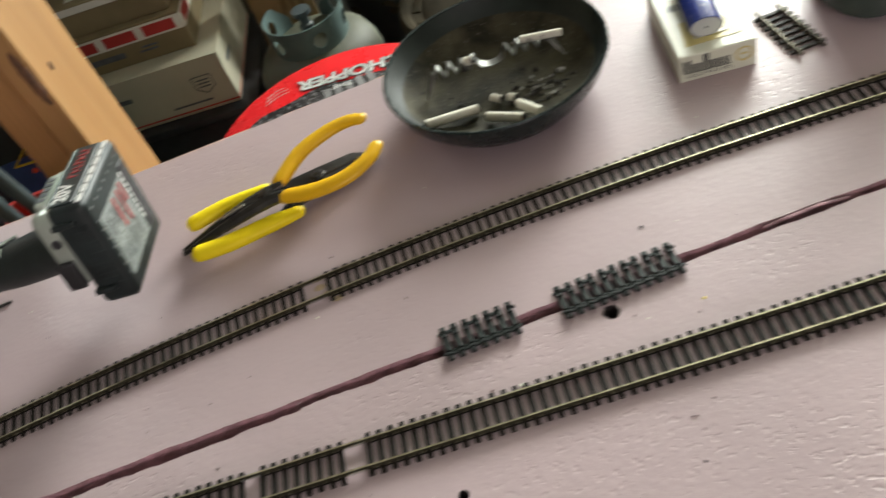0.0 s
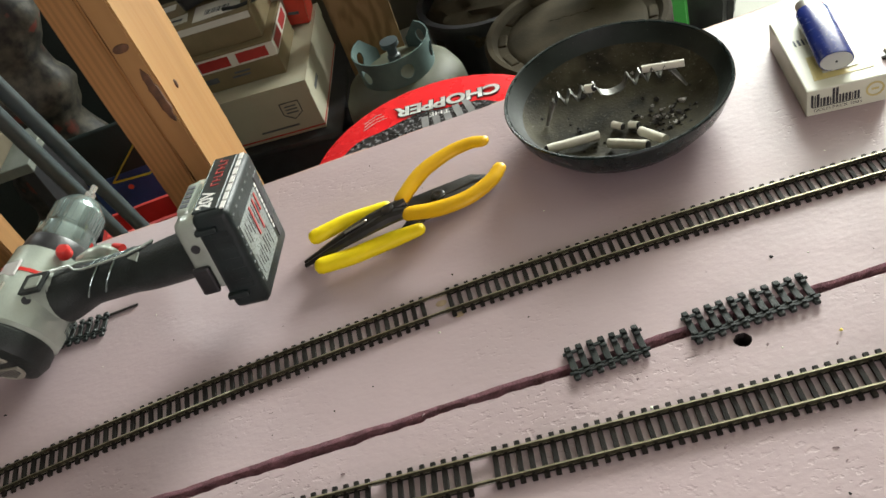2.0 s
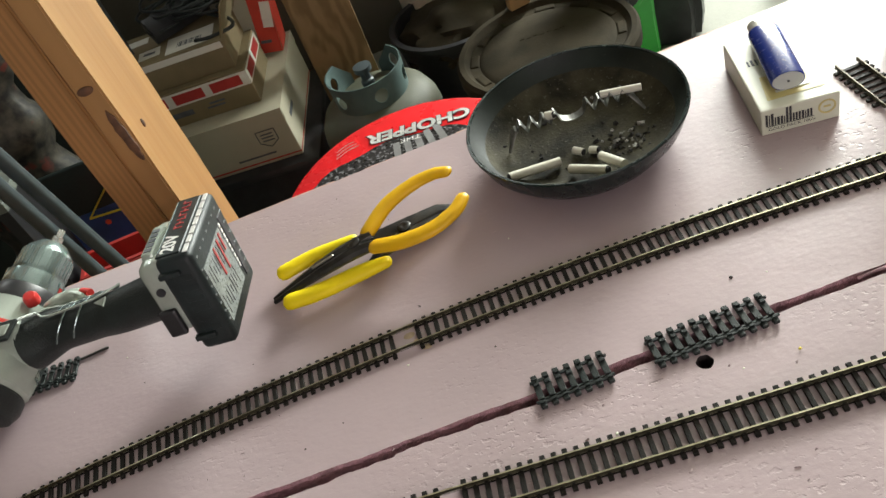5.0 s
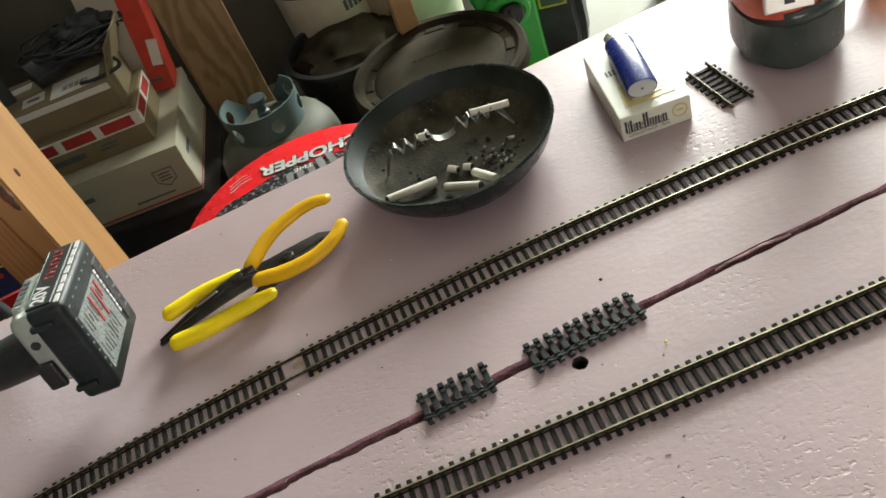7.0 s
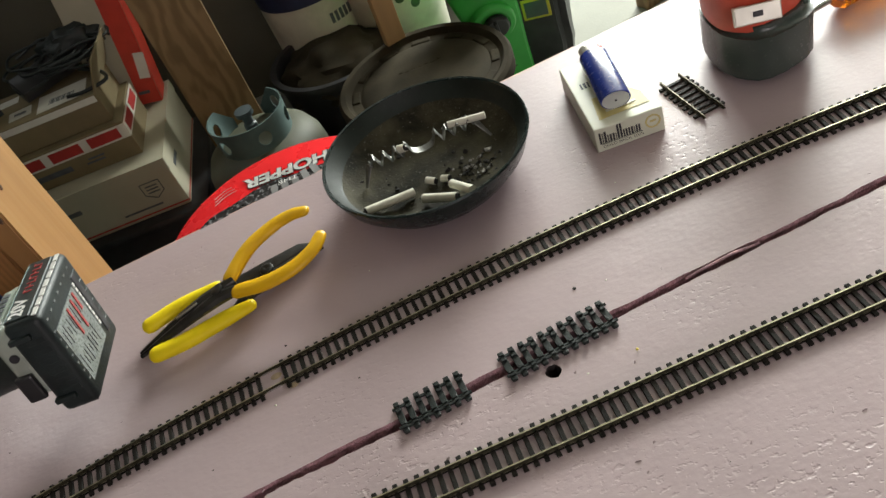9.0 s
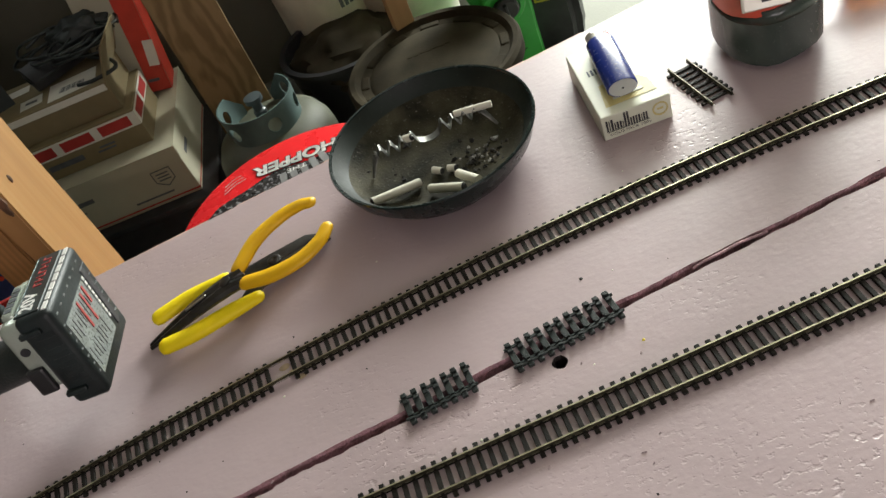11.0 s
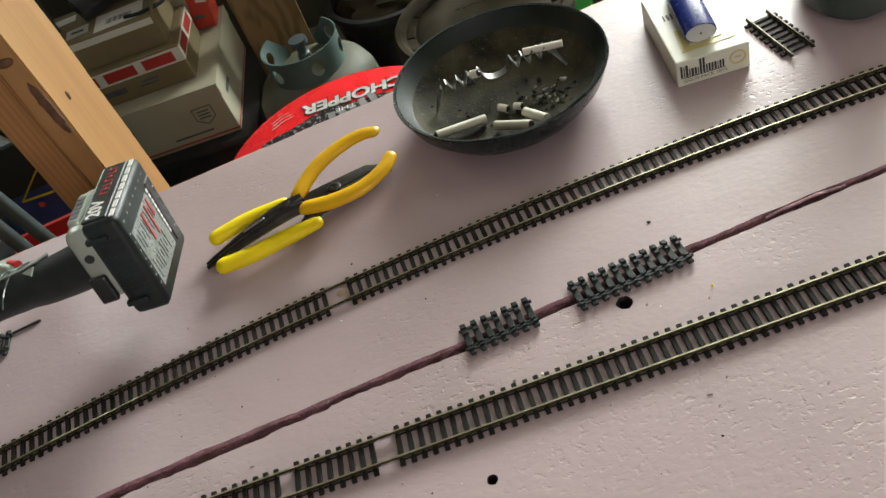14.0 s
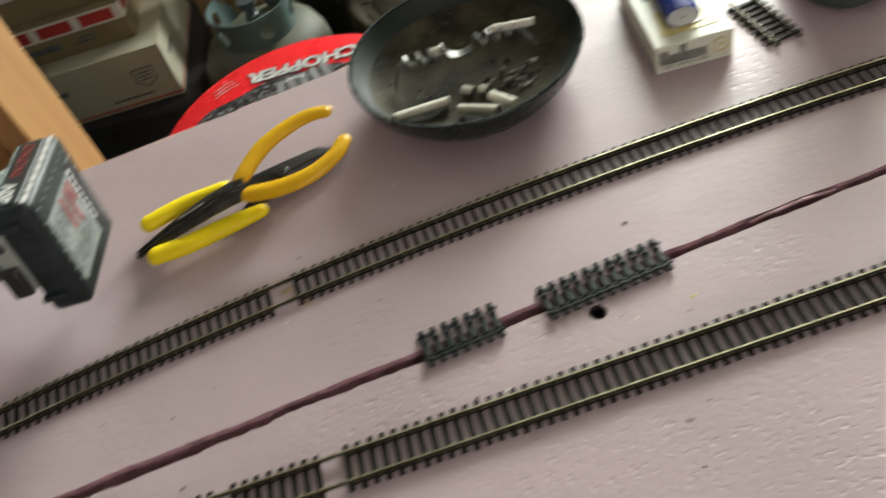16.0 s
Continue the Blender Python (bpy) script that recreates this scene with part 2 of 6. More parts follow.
CONCRETE = material("garage_concrete", (0.225, 0.225, 0.195), 0.8, vary=0.15, scale=5, bump=0.3, fine=120, stain=0.4, stain_scale=2.5)
# Unseen ceiling, kept pale so its bounce brightens the rails and adds fill.
CEILING = material("white_painted_ceiling", (0.55, 0.54, 0.50), 0.8, vary=0.06, scale=3, bump=0.1)
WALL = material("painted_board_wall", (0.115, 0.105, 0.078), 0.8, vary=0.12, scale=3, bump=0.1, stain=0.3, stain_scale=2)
GREY_TUBE = material("grey_painted_tube", (0.055, 0.07, 0.075), 0.4, vary=0.2, scale=30, bump=0.1, stain=0.3, stain_scale=30)
DARK_TEAL = material("dark_teal_board", (0.010, 0.019, 0.018), 0.6, vary=0.3, scale=8, bump=0.1)
BLUE_BAG = material("blue_sheet_plastic", (0.02, 0.06, 0.20), 0.45, vary=0.2, scale=20, bump=0.1)
YELLOW_PR = material("yellow_print", (0.55, 0.42, 0.03), 0.5, vary=0.1, bump=0)
AMBER = material("amber_plastic", (0.80, 0.26, 0.01), 0.12, vary=0.1, bump=0, transmission=0.7)
GREY_WHITE = material("pale_grey_paper", (0.5, 0.52, 0.5), 0.8, vary=0.1, scale=20, bump=0.1)

INK_SOFT = material("faded_dark_print", (0.09, 0.10, 0.11), 0.6, vary=0.2, scale=60, bump=0)
LABEL_WHITE_DULL = material("paper_label", (0.70, 0.69, 0.62), 0.6, vary=0.05, scale=30, bump=0.05)
RED_CARTON = material("bright_red_print", (0.55, 0.05, 0.03), 0.45, vary=0.1, scale=20, bump=0.03)
DARK_BLUE = material("dark_blue_print", (0.018, 0.022, 0.060), 0.5, vary=0.15, scale=30, bump=0)
STEEL_ASHY = material("ash_dulled_steel", (0.16, 0.16, 0.145), 0.48, metal=0.85, vary=0.35, scale=160, bump=0.2, stain=0.6, stain_scale=90)
DARK_GREEN = material("dark_green_print", (0.05, 0.09, 0.04), 0.5, vary=0.3, scale=60, bump=0)
STEEL_DULL = material("dull_steel", (0.35, 0.34, 0.30), 0.5, metal=1.0, vary=0.2, scale=60, bump=0.1)


# ---- building blocks ----
def part(name, bm, mat, parent, label="", smooth=None):
    me = bpy.data.meshes.new(name)
    bmesh.ops.recalc_face_normals(bm, faces=bm.faces)
    bm.to_mesh(me)
    bm.free()
    for one in (mat if isinstance(mat, (list, tuple)) else [mat]):
        me.materials.append(one)
    if smooth is not None:
        me.polygons.foreach_set("use_smooth", [True] * len(me.polygons))
        me.set_sharp_from_angle(angle=radians(smooth))
    ob = new(name, me)
    if parent is not None:
        ob.parent = parent
    if label:
        ob["label"] = label
    return ob


def thing(name, label, category, m=None, group="", kind=""):
    ob = new(name)
    ob.empty_display_size = 0.02
    if m is not None:
        ob.matrix_world = m
    return tagged(ob, label, category, group, kind)


def box(bm, size, centre=(0, 0, 0), turn=None, bevel=0.0, seg=2):
    """Adds a box to bm; turn: a pose applied after."""
    tmp = bmesh.new()
    bmesh.ops.create_cube(tmp, size=1)
    bmesh.ops.scale(tmp, vec=size, verts=tmp.verts)
    if bevel:
        bmesh.ops.bevel(tmp, geom=tmp.edges[:], offset=bevel, segments=seg, affect="EDGES", profile=0.5)
    bmesh.ops.translate(tmp, vec=centre, verts=tmp.verts)
    if turn is not None:
        bmesh.ops.transform(tmp, matrix=turn, verts=tmp.verts)
    return merge(bm, tmp)


def merge(bm, tmp, index=0):
    table = [bm.verts.new(v.co) for v in tmp.verts]
    tmp.verts.index_update()
    faces = []
    for f in tmp.faces:
        g = bm.faces.new([table[v.index] for v in f.verts])
        g.material_index = index or f.material_index
        faces.append(g)
    tmp.free()
    return faces


def lathe(bm, profile, steps=48, m=None, oval=1.0, close=False):
    """A turned form about z from (radius, height) pairs."""
    rings = []
    for r, z in profile:
        if r < 1e-6:
            rings.append([bm.verts.new((0, 0, z))])
        else:
            rings.append([bm.verts.new((r * math.cos(2 * math.pi * k / steps), oval * r * math.sin(2 * math.pi * k / steps), z)) for k in range(steps)])
    made = [v for ring in rings for v in ring]
    for a, b in zip(rings, rings[1:] + ([rings[0]] if close else [])):
        for k in range(steps):
            j = (k + 1) % steps
            loop = [a[k % len(a)], a[j % len(a)], b[j % len(b)], b[k % len(b)]]
            loop = list(dict.fromkeys(loop))
            if len(loop) > 2:
                bm.faces.new(loop)
    if m is not None:
        bmesh.ops.transform(bm, matrix=m, verts=made)
    return bm


def tube(bm, points, radius, sides=12, flat=1.0, up=(0, 0, 1)):
    """A round bar along points; radius: one number or one a point; flat squashes it across up."""
    pts = [Vector(p) for p in points]
    radii = radius if isinstance(radius, (list, tuple)) else [radius] * len(pts)
    rings = []
    for i, p in enumerate(pts):
        d = (pts[min(i + 1, len(pts) - 1)] - pts[max(i - 1, 0)]).normalized()
        side = d.cross(Vector(up))
        side = side.normalized() if side.length > 1e-4 else Vector((1, 0, 0))
        over = side.cross(d).normalized()
        rings.append([bm.verts.new(p + side * radii[i] * math.cos(2 * math.pi * k / sides) + over * radii[i] * flat * math.sin(2 * math.pi * k / sides)) for k in range(sides)])
    for a, b in zip(rings, rings[1:]):
        for k in range(sides):
            bm.faces.new((a[k], a[(k + 1) % sides], b[(k + 1) % sides], b[k]))
    bm.faces.new(rings[0][::-1])
    bm.faces.new(rings[-1])
    return bm


def smooth_line(points, steps=6):
    """A rounded line through points (Catmull-Rom)."""
    p = [Vector(q) for q in points]
    p = [2 * p[0] - p[1]] + p + [2 * p[-1] - p[-2]]
    out = []
    for i in range(1, len(p) - 2):
        for k in range(steps):
            t = k / steps
            out.append(0.5 * ((2 * p[i]) + (p[i + 1] - p[i - 1]) * t + (2 * p[i - 1] - 5 * p[i] + 4 * p[i + 1] - p[i + 2]) * t * t + (3 * p[i] - p[i - 1] - 3 * p[i + 1] + p[i + 2]) * t ** 3))
    return out + [p[-2]]


def slab(bm, outline, low, high, holes=()):
    """A flat sheet between two heights with a given outline and holes through it."""
    edges, loops = [], []
    for loop in (outline, *holes):
        vs = [bm.verts.new((x, y, high)) for x, y in loop]
        loops.append(vs)
        edges += [bm.edges.new((vs[i], vs[(i + 1) % len(vs)])) for i in range(len(vs))]
    top = [g for g in bmesh.ops.triangle_fill(bm, edges=edges, use_beauty=True)["geom"] if isinstance(g, bmesh.types.BMFace)]
    for number, vs in enumerate(loops):
        under = [bm.verts.new((v.co.x, v.co.y, low)) for v in vs]
        for i in range(len(vs)):
            j = (i + 1) % len(vs)
            bm.faces.new((vs[i], vs[j], under[j], under[i])).material_index = 2 if number else 1
    return bm


def ring(x, y, r, n=20, wob=0.0):
    return [(x + r * (1 + wob * math.sin(5 * k + x * 90)) * math.cos(2 * math.pi * k / n), y + r * (1 + wob * math.cos(4 * k)) * math.sin(2 * math.pi * k / n)) for k in range(n)]


def writing(text, size, mat, parent, m, name="lettering", stretch=1.0, depth=0.0, weight=0.0):
    """Letters of the built-in font, as a mesh under a thing."""
    cu = bpy.data.curves.new(name, "FONT")
    cu.body, cu.size, cu.align_x, cu.align_y = text, size, "CENTER", "CENTER"
    cu.extrude = depth
    cu.offset = weight
    tmp = bpy.data.objects.new(name, cu)
    scene.collection.objects.link(tmp)
    bpy.context.view_layer.update()
    me = bpy.data.meshes.new_from_object(tmp.evaluated_get(bpy.context.evaluated_depsgraph_get()))
    bpy.data.objects.remove(tmp)
    bpy.data.curves.remove(cu)
    me.transform(m @ Matrix.Diagonal((stretch, 1, 1, 1)))
    me.materials.clear()
    me.materials.append(mat)
    me.name = name
    ob = new(name, me)
    ob.parent = parent
    return ob


def patch(bm, w, h, m):
    """A thin printed patch, w by h, in the plane of m."""
    return box(bm, (w, h, 0.0006), (0, 0, 0.0003), m)


# ---- the setting: garage floor, walls with the open door, ceiling, ground outside ----
def setting(name, label, category, mat, boxes, smooth=None):
    bm = bmesh.new()
    for size, centre in boxes:
        box(bm, size, centre)
    return tagged(part(name, bm, mat, None), label, category, kind="structure")


setting("floor", "stained grey concrete garage floor", "floor", CONCRETE, [((5.9, 6.5, 0.12), (0.55, 0.35, FLOOR - 0.06))])
setting("ground", "pale concrete driveway reaching away outside", "ground", CONCRETE, [((400, 400, 0.1), (0, 203.7, FLOOR - 0.12))])
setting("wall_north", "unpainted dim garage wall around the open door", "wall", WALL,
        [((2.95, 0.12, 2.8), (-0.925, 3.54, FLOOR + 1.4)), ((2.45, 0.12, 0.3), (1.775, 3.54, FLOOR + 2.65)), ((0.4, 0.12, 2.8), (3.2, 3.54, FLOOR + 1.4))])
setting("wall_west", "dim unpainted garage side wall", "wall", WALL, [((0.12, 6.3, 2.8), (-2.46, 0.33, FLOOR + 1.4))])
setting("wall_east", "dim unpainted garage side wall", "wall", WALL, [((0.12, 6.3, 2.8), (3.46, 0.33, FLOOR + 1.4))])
setting("wall_south", "unseen garage wall with an opening for the fill lamp", "wall", WALL,
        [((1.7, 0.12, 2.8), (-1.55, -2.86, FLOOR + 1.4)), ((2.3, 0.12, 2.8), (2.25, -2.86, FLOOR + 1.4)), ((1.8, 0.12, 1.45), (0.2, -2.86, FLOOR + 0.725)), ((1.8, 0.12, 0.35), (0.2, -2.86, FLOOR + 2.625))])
setting("ceiling", "unseen garage ceiling painted white to bounce fill light", "ceiling", CEILING, [((6.04, 6.52, 0.1), (0.5, 0.35, FLOOR + 2.86))])

# Added walls and low ceiling that block light from the stored things.
setting("shade_partition", "unseen partition wall added to keep door light off the cartons", "wall", WALL, [((0.10, 1.26, 2.8), (0.67, 2.84, FLOOR + 1.4))])
setting("added_bay_wall", "board wall added behind the stored cartons, with a lamp opening", "wall", WALL, [((0.64, 0.10, 2.8), (-2.07, 2.30, FLOOR + 1.4)), ((1.80, 0.10, 2.8), (-0.29, 2.30, FLOOR + 1.4)),
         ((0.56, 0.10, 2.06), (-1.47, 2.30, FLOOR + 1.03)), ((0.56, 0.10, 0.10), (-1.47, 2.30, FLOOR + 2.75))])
setting("shade_ceiling", "unseen low ceiling added to shade the stored things", "ceiling", WALL, [((1.36, 1.05, 0.08), (-0.07, 1.72, FLOOR + 1.72))])

# ---- the foam table: two painted sheets with a gap between them, on a plain timber frame ----
rnd = random.Random(4)
LEFT, RIGHT, NEAR = -1.05, 1.15, -0.62


def groove(x, side):
    """The edges of the gap between the sheets."""
    rough = 0.0011 if x < -0.09 and side < 0 else 0.0005
    wob = 0.0004 * math.sin(x * 47 + side * 2) + 0.0003 * math.sin(x * 131 + side) + rough * noise.noise(Vector((x * 150, side * 7.0, 0.5)))
    if side > 0:
        return 0.0235 - 0.009 * min(x, 0) - 0.020 * max(0, x - 0.05) + wob
    if x < -0.194:
        return 0.0172 - 0.006 * (x + 0.194) + wob
    return 0.0188 - 0.019 * min(x + 0.194, 0.15) - 0.022 * max(0, x - 0.13) + wob


xs = [LEFT + (RIGHT - LEFT) * k / 900 for k in range(901)]
HOLES = [(0.002, 0.002, 0.0052), (-0.113, -0.074, 0.0032), (-0.392, 0.003, 0.005), (0.167, -0.114, 0.0052)]
far_sheet = thing("foam_sheet", "lavender painted rigid foam sheet with small nicks and dents", "foam board")
bm = bmesh.new()
slab(bm, [(x, groove(x, 1)) for x in xs] + [(x, EDGE + 0.0006 * math.sin(x * 37) + 0.0008 * rnd.random()) for x in reversed(xs)], TOP - 0.05, TOP)
part("sheet", bm, [FOAM, FOAM_CUT], far_sheet)
bm = bmesh.new()
for x0, x1 in zip(xs[::12], xs[12::12]):
    w = 0.0012 + 0.0014 * rnd.random()
    box(bm, (x1 - x0, w, 0.004), ((x0 + x1) / 2, EDGE + 0.0012 + w / 2, TOP - 0.0036 + 0.0008 * rnd.random()))
part("raw_edge", bm, FOAM_EDGE, far_sheet, "pale unpainted rim of raw foam")
near_sheet = thing("foam_sheet", "lavender painted rigid foam sheet with drilled holes and trowel dents", "foam board")
bm = bmesh.new()
slab(bm, [(LEFT, NEAR), (RIGHT, NEAR)] + [(x, groove(x, -1)) for x in reversed(xs)], TOP - 0.05, TOP - 0.0006, [ring(x, y, r, 18, 0.06) for x, y, r in HOLES])
part("sheet", bm, [FOAM_NEAR, FOAM_CUT, BORE], near_sheet)
bm = bmesh.new()
tube(bm, [(0.108 + 0.054 * k / 12, 0.0207 - 0.0012 * k / 12 + 0.0003 * math.sin(k), TOP - 0.0022 + 0.0022 * math.sin(k * 0.26)) for k in range(13)], 0.0012, 6, 0.7)
part("foam_sliver", bm, FOAM_CUT, near_sheet, "thin loose sliver of painted foam in the gap")

table = thing("table_frame", "plain plywood deck and timber legs carrying the foam sheets", "table")
bm = bmesh.new()
box(bm, (RIGHT - LEFT - 0.02, EDGE - NEAR - 0.03, 0.012), ((LEFT + RIGHT) / 2, (EDGE + NEAR) / 2 - 0.005, TOP - 0.0562))
part("deck", bm, PLY, table)
for x in (LEFT + 0.08, RIGHT - 0.08):
    for y in (NEAR + 0.08, EDGE - 0.10):
        bm = bmesh.new()
        box(bm, (0.06, 0.06, TOP - 0.0625 - FLOOR), (x, y, (TOP - 0.0625 + FLOOR) / 2), bevel=0.003)
        part("leg", bm, PINE, table)


# ---- model railway track ----
PITCH = 0.00684


def tie_mesh(length=0.0275):
    bm = bmesh.new()
    box(bm, (0.0031, length, 0.0021), (0, 0, 0.00105), bevel=0.00025, seg=1)
    for s in (-1, 1):
        for k in (-1, 1):
            box(bm, (0.0017, 0.0011, 0.0009), (0, s * 0.00865 + k * 0.0016, 0.0025))
    me = bpy.data.meshes.new("tie")
    bm.to_mesh(me)
    bm.free()
    me.materials.append(TIE)
    return me


TIE_MESH = tie_mesh()
RAIL_PROFILE = [(-0.00115, 0), (0.00115, 0), (0.00115, 0.0004), (0.00035, 0.0007), (0.00035, 0.0017), (0.00052, 0.0018), (0.00052, 0.0026), (-0.00052, 0.0026), (-0.00052, 0.0018), (-0.00035, 0.0017), (-0.00035, 0.0007), (-0.00115, 0.0004)]


WEB_PROFILE = [(-0.0013, 0), (0.0013, 0), (0.0013, 0.0013), (-0.0013, 0.0013)]


def rail(name, line, parent, base, profile=RAIL_PROFILE, mat=RAIL):
    """A rail or web of constant section along a line of (x, y, heading)."""
    bm = bmesh.new()
    rings = []
    for x, y, a in line:
        rings.append([bm.verts.new((x - math.sin(a) * u, y + math.cos(a) * u, base + v)) for u, v in profile])
    n = len(profile)
    for p, q in zip(rings, rings[1:]):
        for k in range(n):
            bm.faces.new((p[k], p[(k + 1) % n], q[(k + 1) % n], q[k])).material_index = 1 if n == 12 and k in (2, 3, 4, 5, 7, 8, 9, 10) else 0
    bm.faces.new(rings[0])
    bm.faces.new(rings[-1][::-1])
    return part(name, bm, [mat, RAIL_SIDE] if n == 12 else mat, parent)


def joiner(x, y, a, parent, base, length=0.011):
    bm = bmesh.new()
    m = Matrix.Translation((x, y, base)) @ Matrix.Rotation(a, 4, "Z")
    box(bm, (length, 0.0030, 0.0006), (0, 0, 0.0004), m)
    for s in (-1, 1):
        box(bm, (length, 0.0005, 0.0012), (0, s * 0.00125, 0.001), m)
    return part("rail_joiner", bm, STEEL, parent)


def track(label, curve, slope, start, end, gaps, first):
    """One line of track along y = curve(x), with ties left out at the gaps."""
    top = thing("railway_track", label, "model track", group="model railway tracks")
    base = TOP + 0.0019
    for s in (1, -1):
        line = []
        for k in range(61):
            x = start + (end - start) * k / 60
            a = math.atan(slope(x))
            line.append((x - math.sin(a) * s * 0.00865, curve(x) + math.cos(a) * s * 0.00865, a))
        rail("rail", line, top, base)
        for lo, hi in [(start, gaps[0][0])] + [(p[1], q[0]) for p, q in zip(gaps, gaps[1:])] + [(gaps[-1][1], end)]:
            piece = []
            for k in range(25):
                x = lo + (hi - lo) * k / 24
                a = math.atan(slope(x))
                piece.append((x - math.sin(a) * s * 0.00865, curve(x) + math.cos(a) * s * 0.00865, a))
            rail("tie_web", piece, top, TOP + 0.0002, WEB_PROFILE, TIE)
        for g0, g1 in gaps:
            x = (g0 + g1) / 2
            a = math.atan(slope(x))
            joiner(x - math.sin(a) * s * 0.00865 + 0.0, curve(x) + math.cos(a) * s * 0.00865, a, top, base - 0.0002)
    r = random.Random(int(abs(first[0][0]) * 1000))
    for x, stop in first:
        way = 1 if stop > x else -1
        while (stop - x) * way > -0.001:
            ob = new("tie", TIE_MESH)
            ob.parent = top
            ob.matrix_basis = Matrix.Translation((x, curve(x) + r.uniform(-0.0003, 0.0003), TOP)) @ Matrix.Rotation(math.atan(slope(x)) + r.uniform(-0.02, 0.02), 4, "Z")
            x += way * PITCH / math.hypot(1, slope(x))
    return top


track("dark brown model track with nickel rails and one tie gap", lambda x: 0.1054 - 0.0279 * x - 0.162 * x * x, lambda x: -0.0279 - 0.324 * x,
      -0.86, 0.80, [(-0.1815, -0.158)], [(-0.1795, -0.855), (-0.1595, 0.795)])
track("dark brown model track with nickel rails and two tie gaps", lambda x: -0.042 - 0.0734 * x, lambda x: -0.0734,
      -0.86, 0.80, [(-0.2355, -0.2205), (-0.1725, -0.156)], [(-0.2345, -0.855), (-0.2215, -0.1735), (-0.157, 0.795)])


def tie_strip(label, ties, pitch, m, group="loose tie strips", lone=False):
    """A length of bare tie strip: ties with chairs, joined by small webs."""
    top = thing("tie_strip", label, "track part", m, group)
    half = (ties - 1) / 2
    for k in range(ties):
        x = (k - half) * pitch
        bm = bmesh.new()
        box(bm, (0.0043, 0.0225, 0.0016), (x, 0, 0.0008 + 0.0004), bevel=0.0003, seg=1)
        for s in (-1, 1):
            box(bm, (0.0038, 0.0030, 0.0026), (x, s * 0.0112, 0.0017), bevel=0.0004, seg=1)
            box(bm, (0.0034, 0.0024, 0.0018), (x, s * 0.0054, 0.0027), bevel=0.0003, seg=1)
            box(bm, (0.0026, 0.0014, 0.0022), (x + 0.0004, s * 0.0090, 0.0031))
        part("tie", bm, STRIP, top)
    for s in (-1, 1):
        for k in range(ties - 1):
            if s > 0 and k % 2:
                continue
            bm = bmesh.new()
            box(bm, (pitch, 0.0022, 0.0016), ((k + 0.5 - half) * pitch, s * 0.0084, 0.0018), bevel=0.0003, seg=1)
            if s < 0:
                box(bm, (pitch, 0.0012, 0.0014), ((k + 0.5 - half) * pitch, -0.0062, 0.0017))
            part("web", bm, STRIP, top)
    for s, k in ((-1, 0), (1, 0), (-1, ties - 1), (1, ties - 1)):
        bm = bmesh.new()
        tube(bm, [((k - half) * pitch, s * 0.0078, 0.0022), ((k - half) * pitch + (0.0036 if k else -0.0036), s * 0.0078, 0.0024)], 0.0011, 8)
        part("pin", bm, STRIP, top)
    return top


tie_strip("short length of black plastic tie strip without rails, over the gap", 7, 0.0072, pose(-0.0745, 0.0225, TOP, 0, 0, 0.5))
tie_strip("longer length of black plastic tie strip without rails, over the gap", 11, 0.0072, pose(0.0145, 0.0205, TOP, 0, 0, 0.8))
tie_strip("black plastic tie strip half hidden under the cordless drill", 8, 0.0072, pose(-0.462, 0.207, TOP, 0, 0, -3))
tie_strip("black plastic tie strip lying behind the cordless drill", 5, 0.0072, pose(-0.585, 0.222, TOP, 0, 0, 12))

offcut = thing("track_offcut", "short offcut of model track with dull rails and dark ties", "model track", pose(0.2145, 0.1785, TOP, 0, 0, -89))
for s in (1, -1):
    rail("rail", [(-0.031, s * 0.00865, 0), (0.0, s * 0.00865, 0), (0.031, s * 0.00865, 0)], offcut, 0.0019)
for k in range(8):
    ob = new("tie", TIE_MESH)
    ob.parent = offcut
    ob.matrix_basis = pose(-0.0245 + k * PITCH, 0, 0, 0, 0, 1.5 * math.sin(k))
for ob in offcut.children:
    if ob.name.startswith("rail"):
        for k in range(len(ob.data.materials)):
            ob.data.materials[k] = RAIL_SIDE



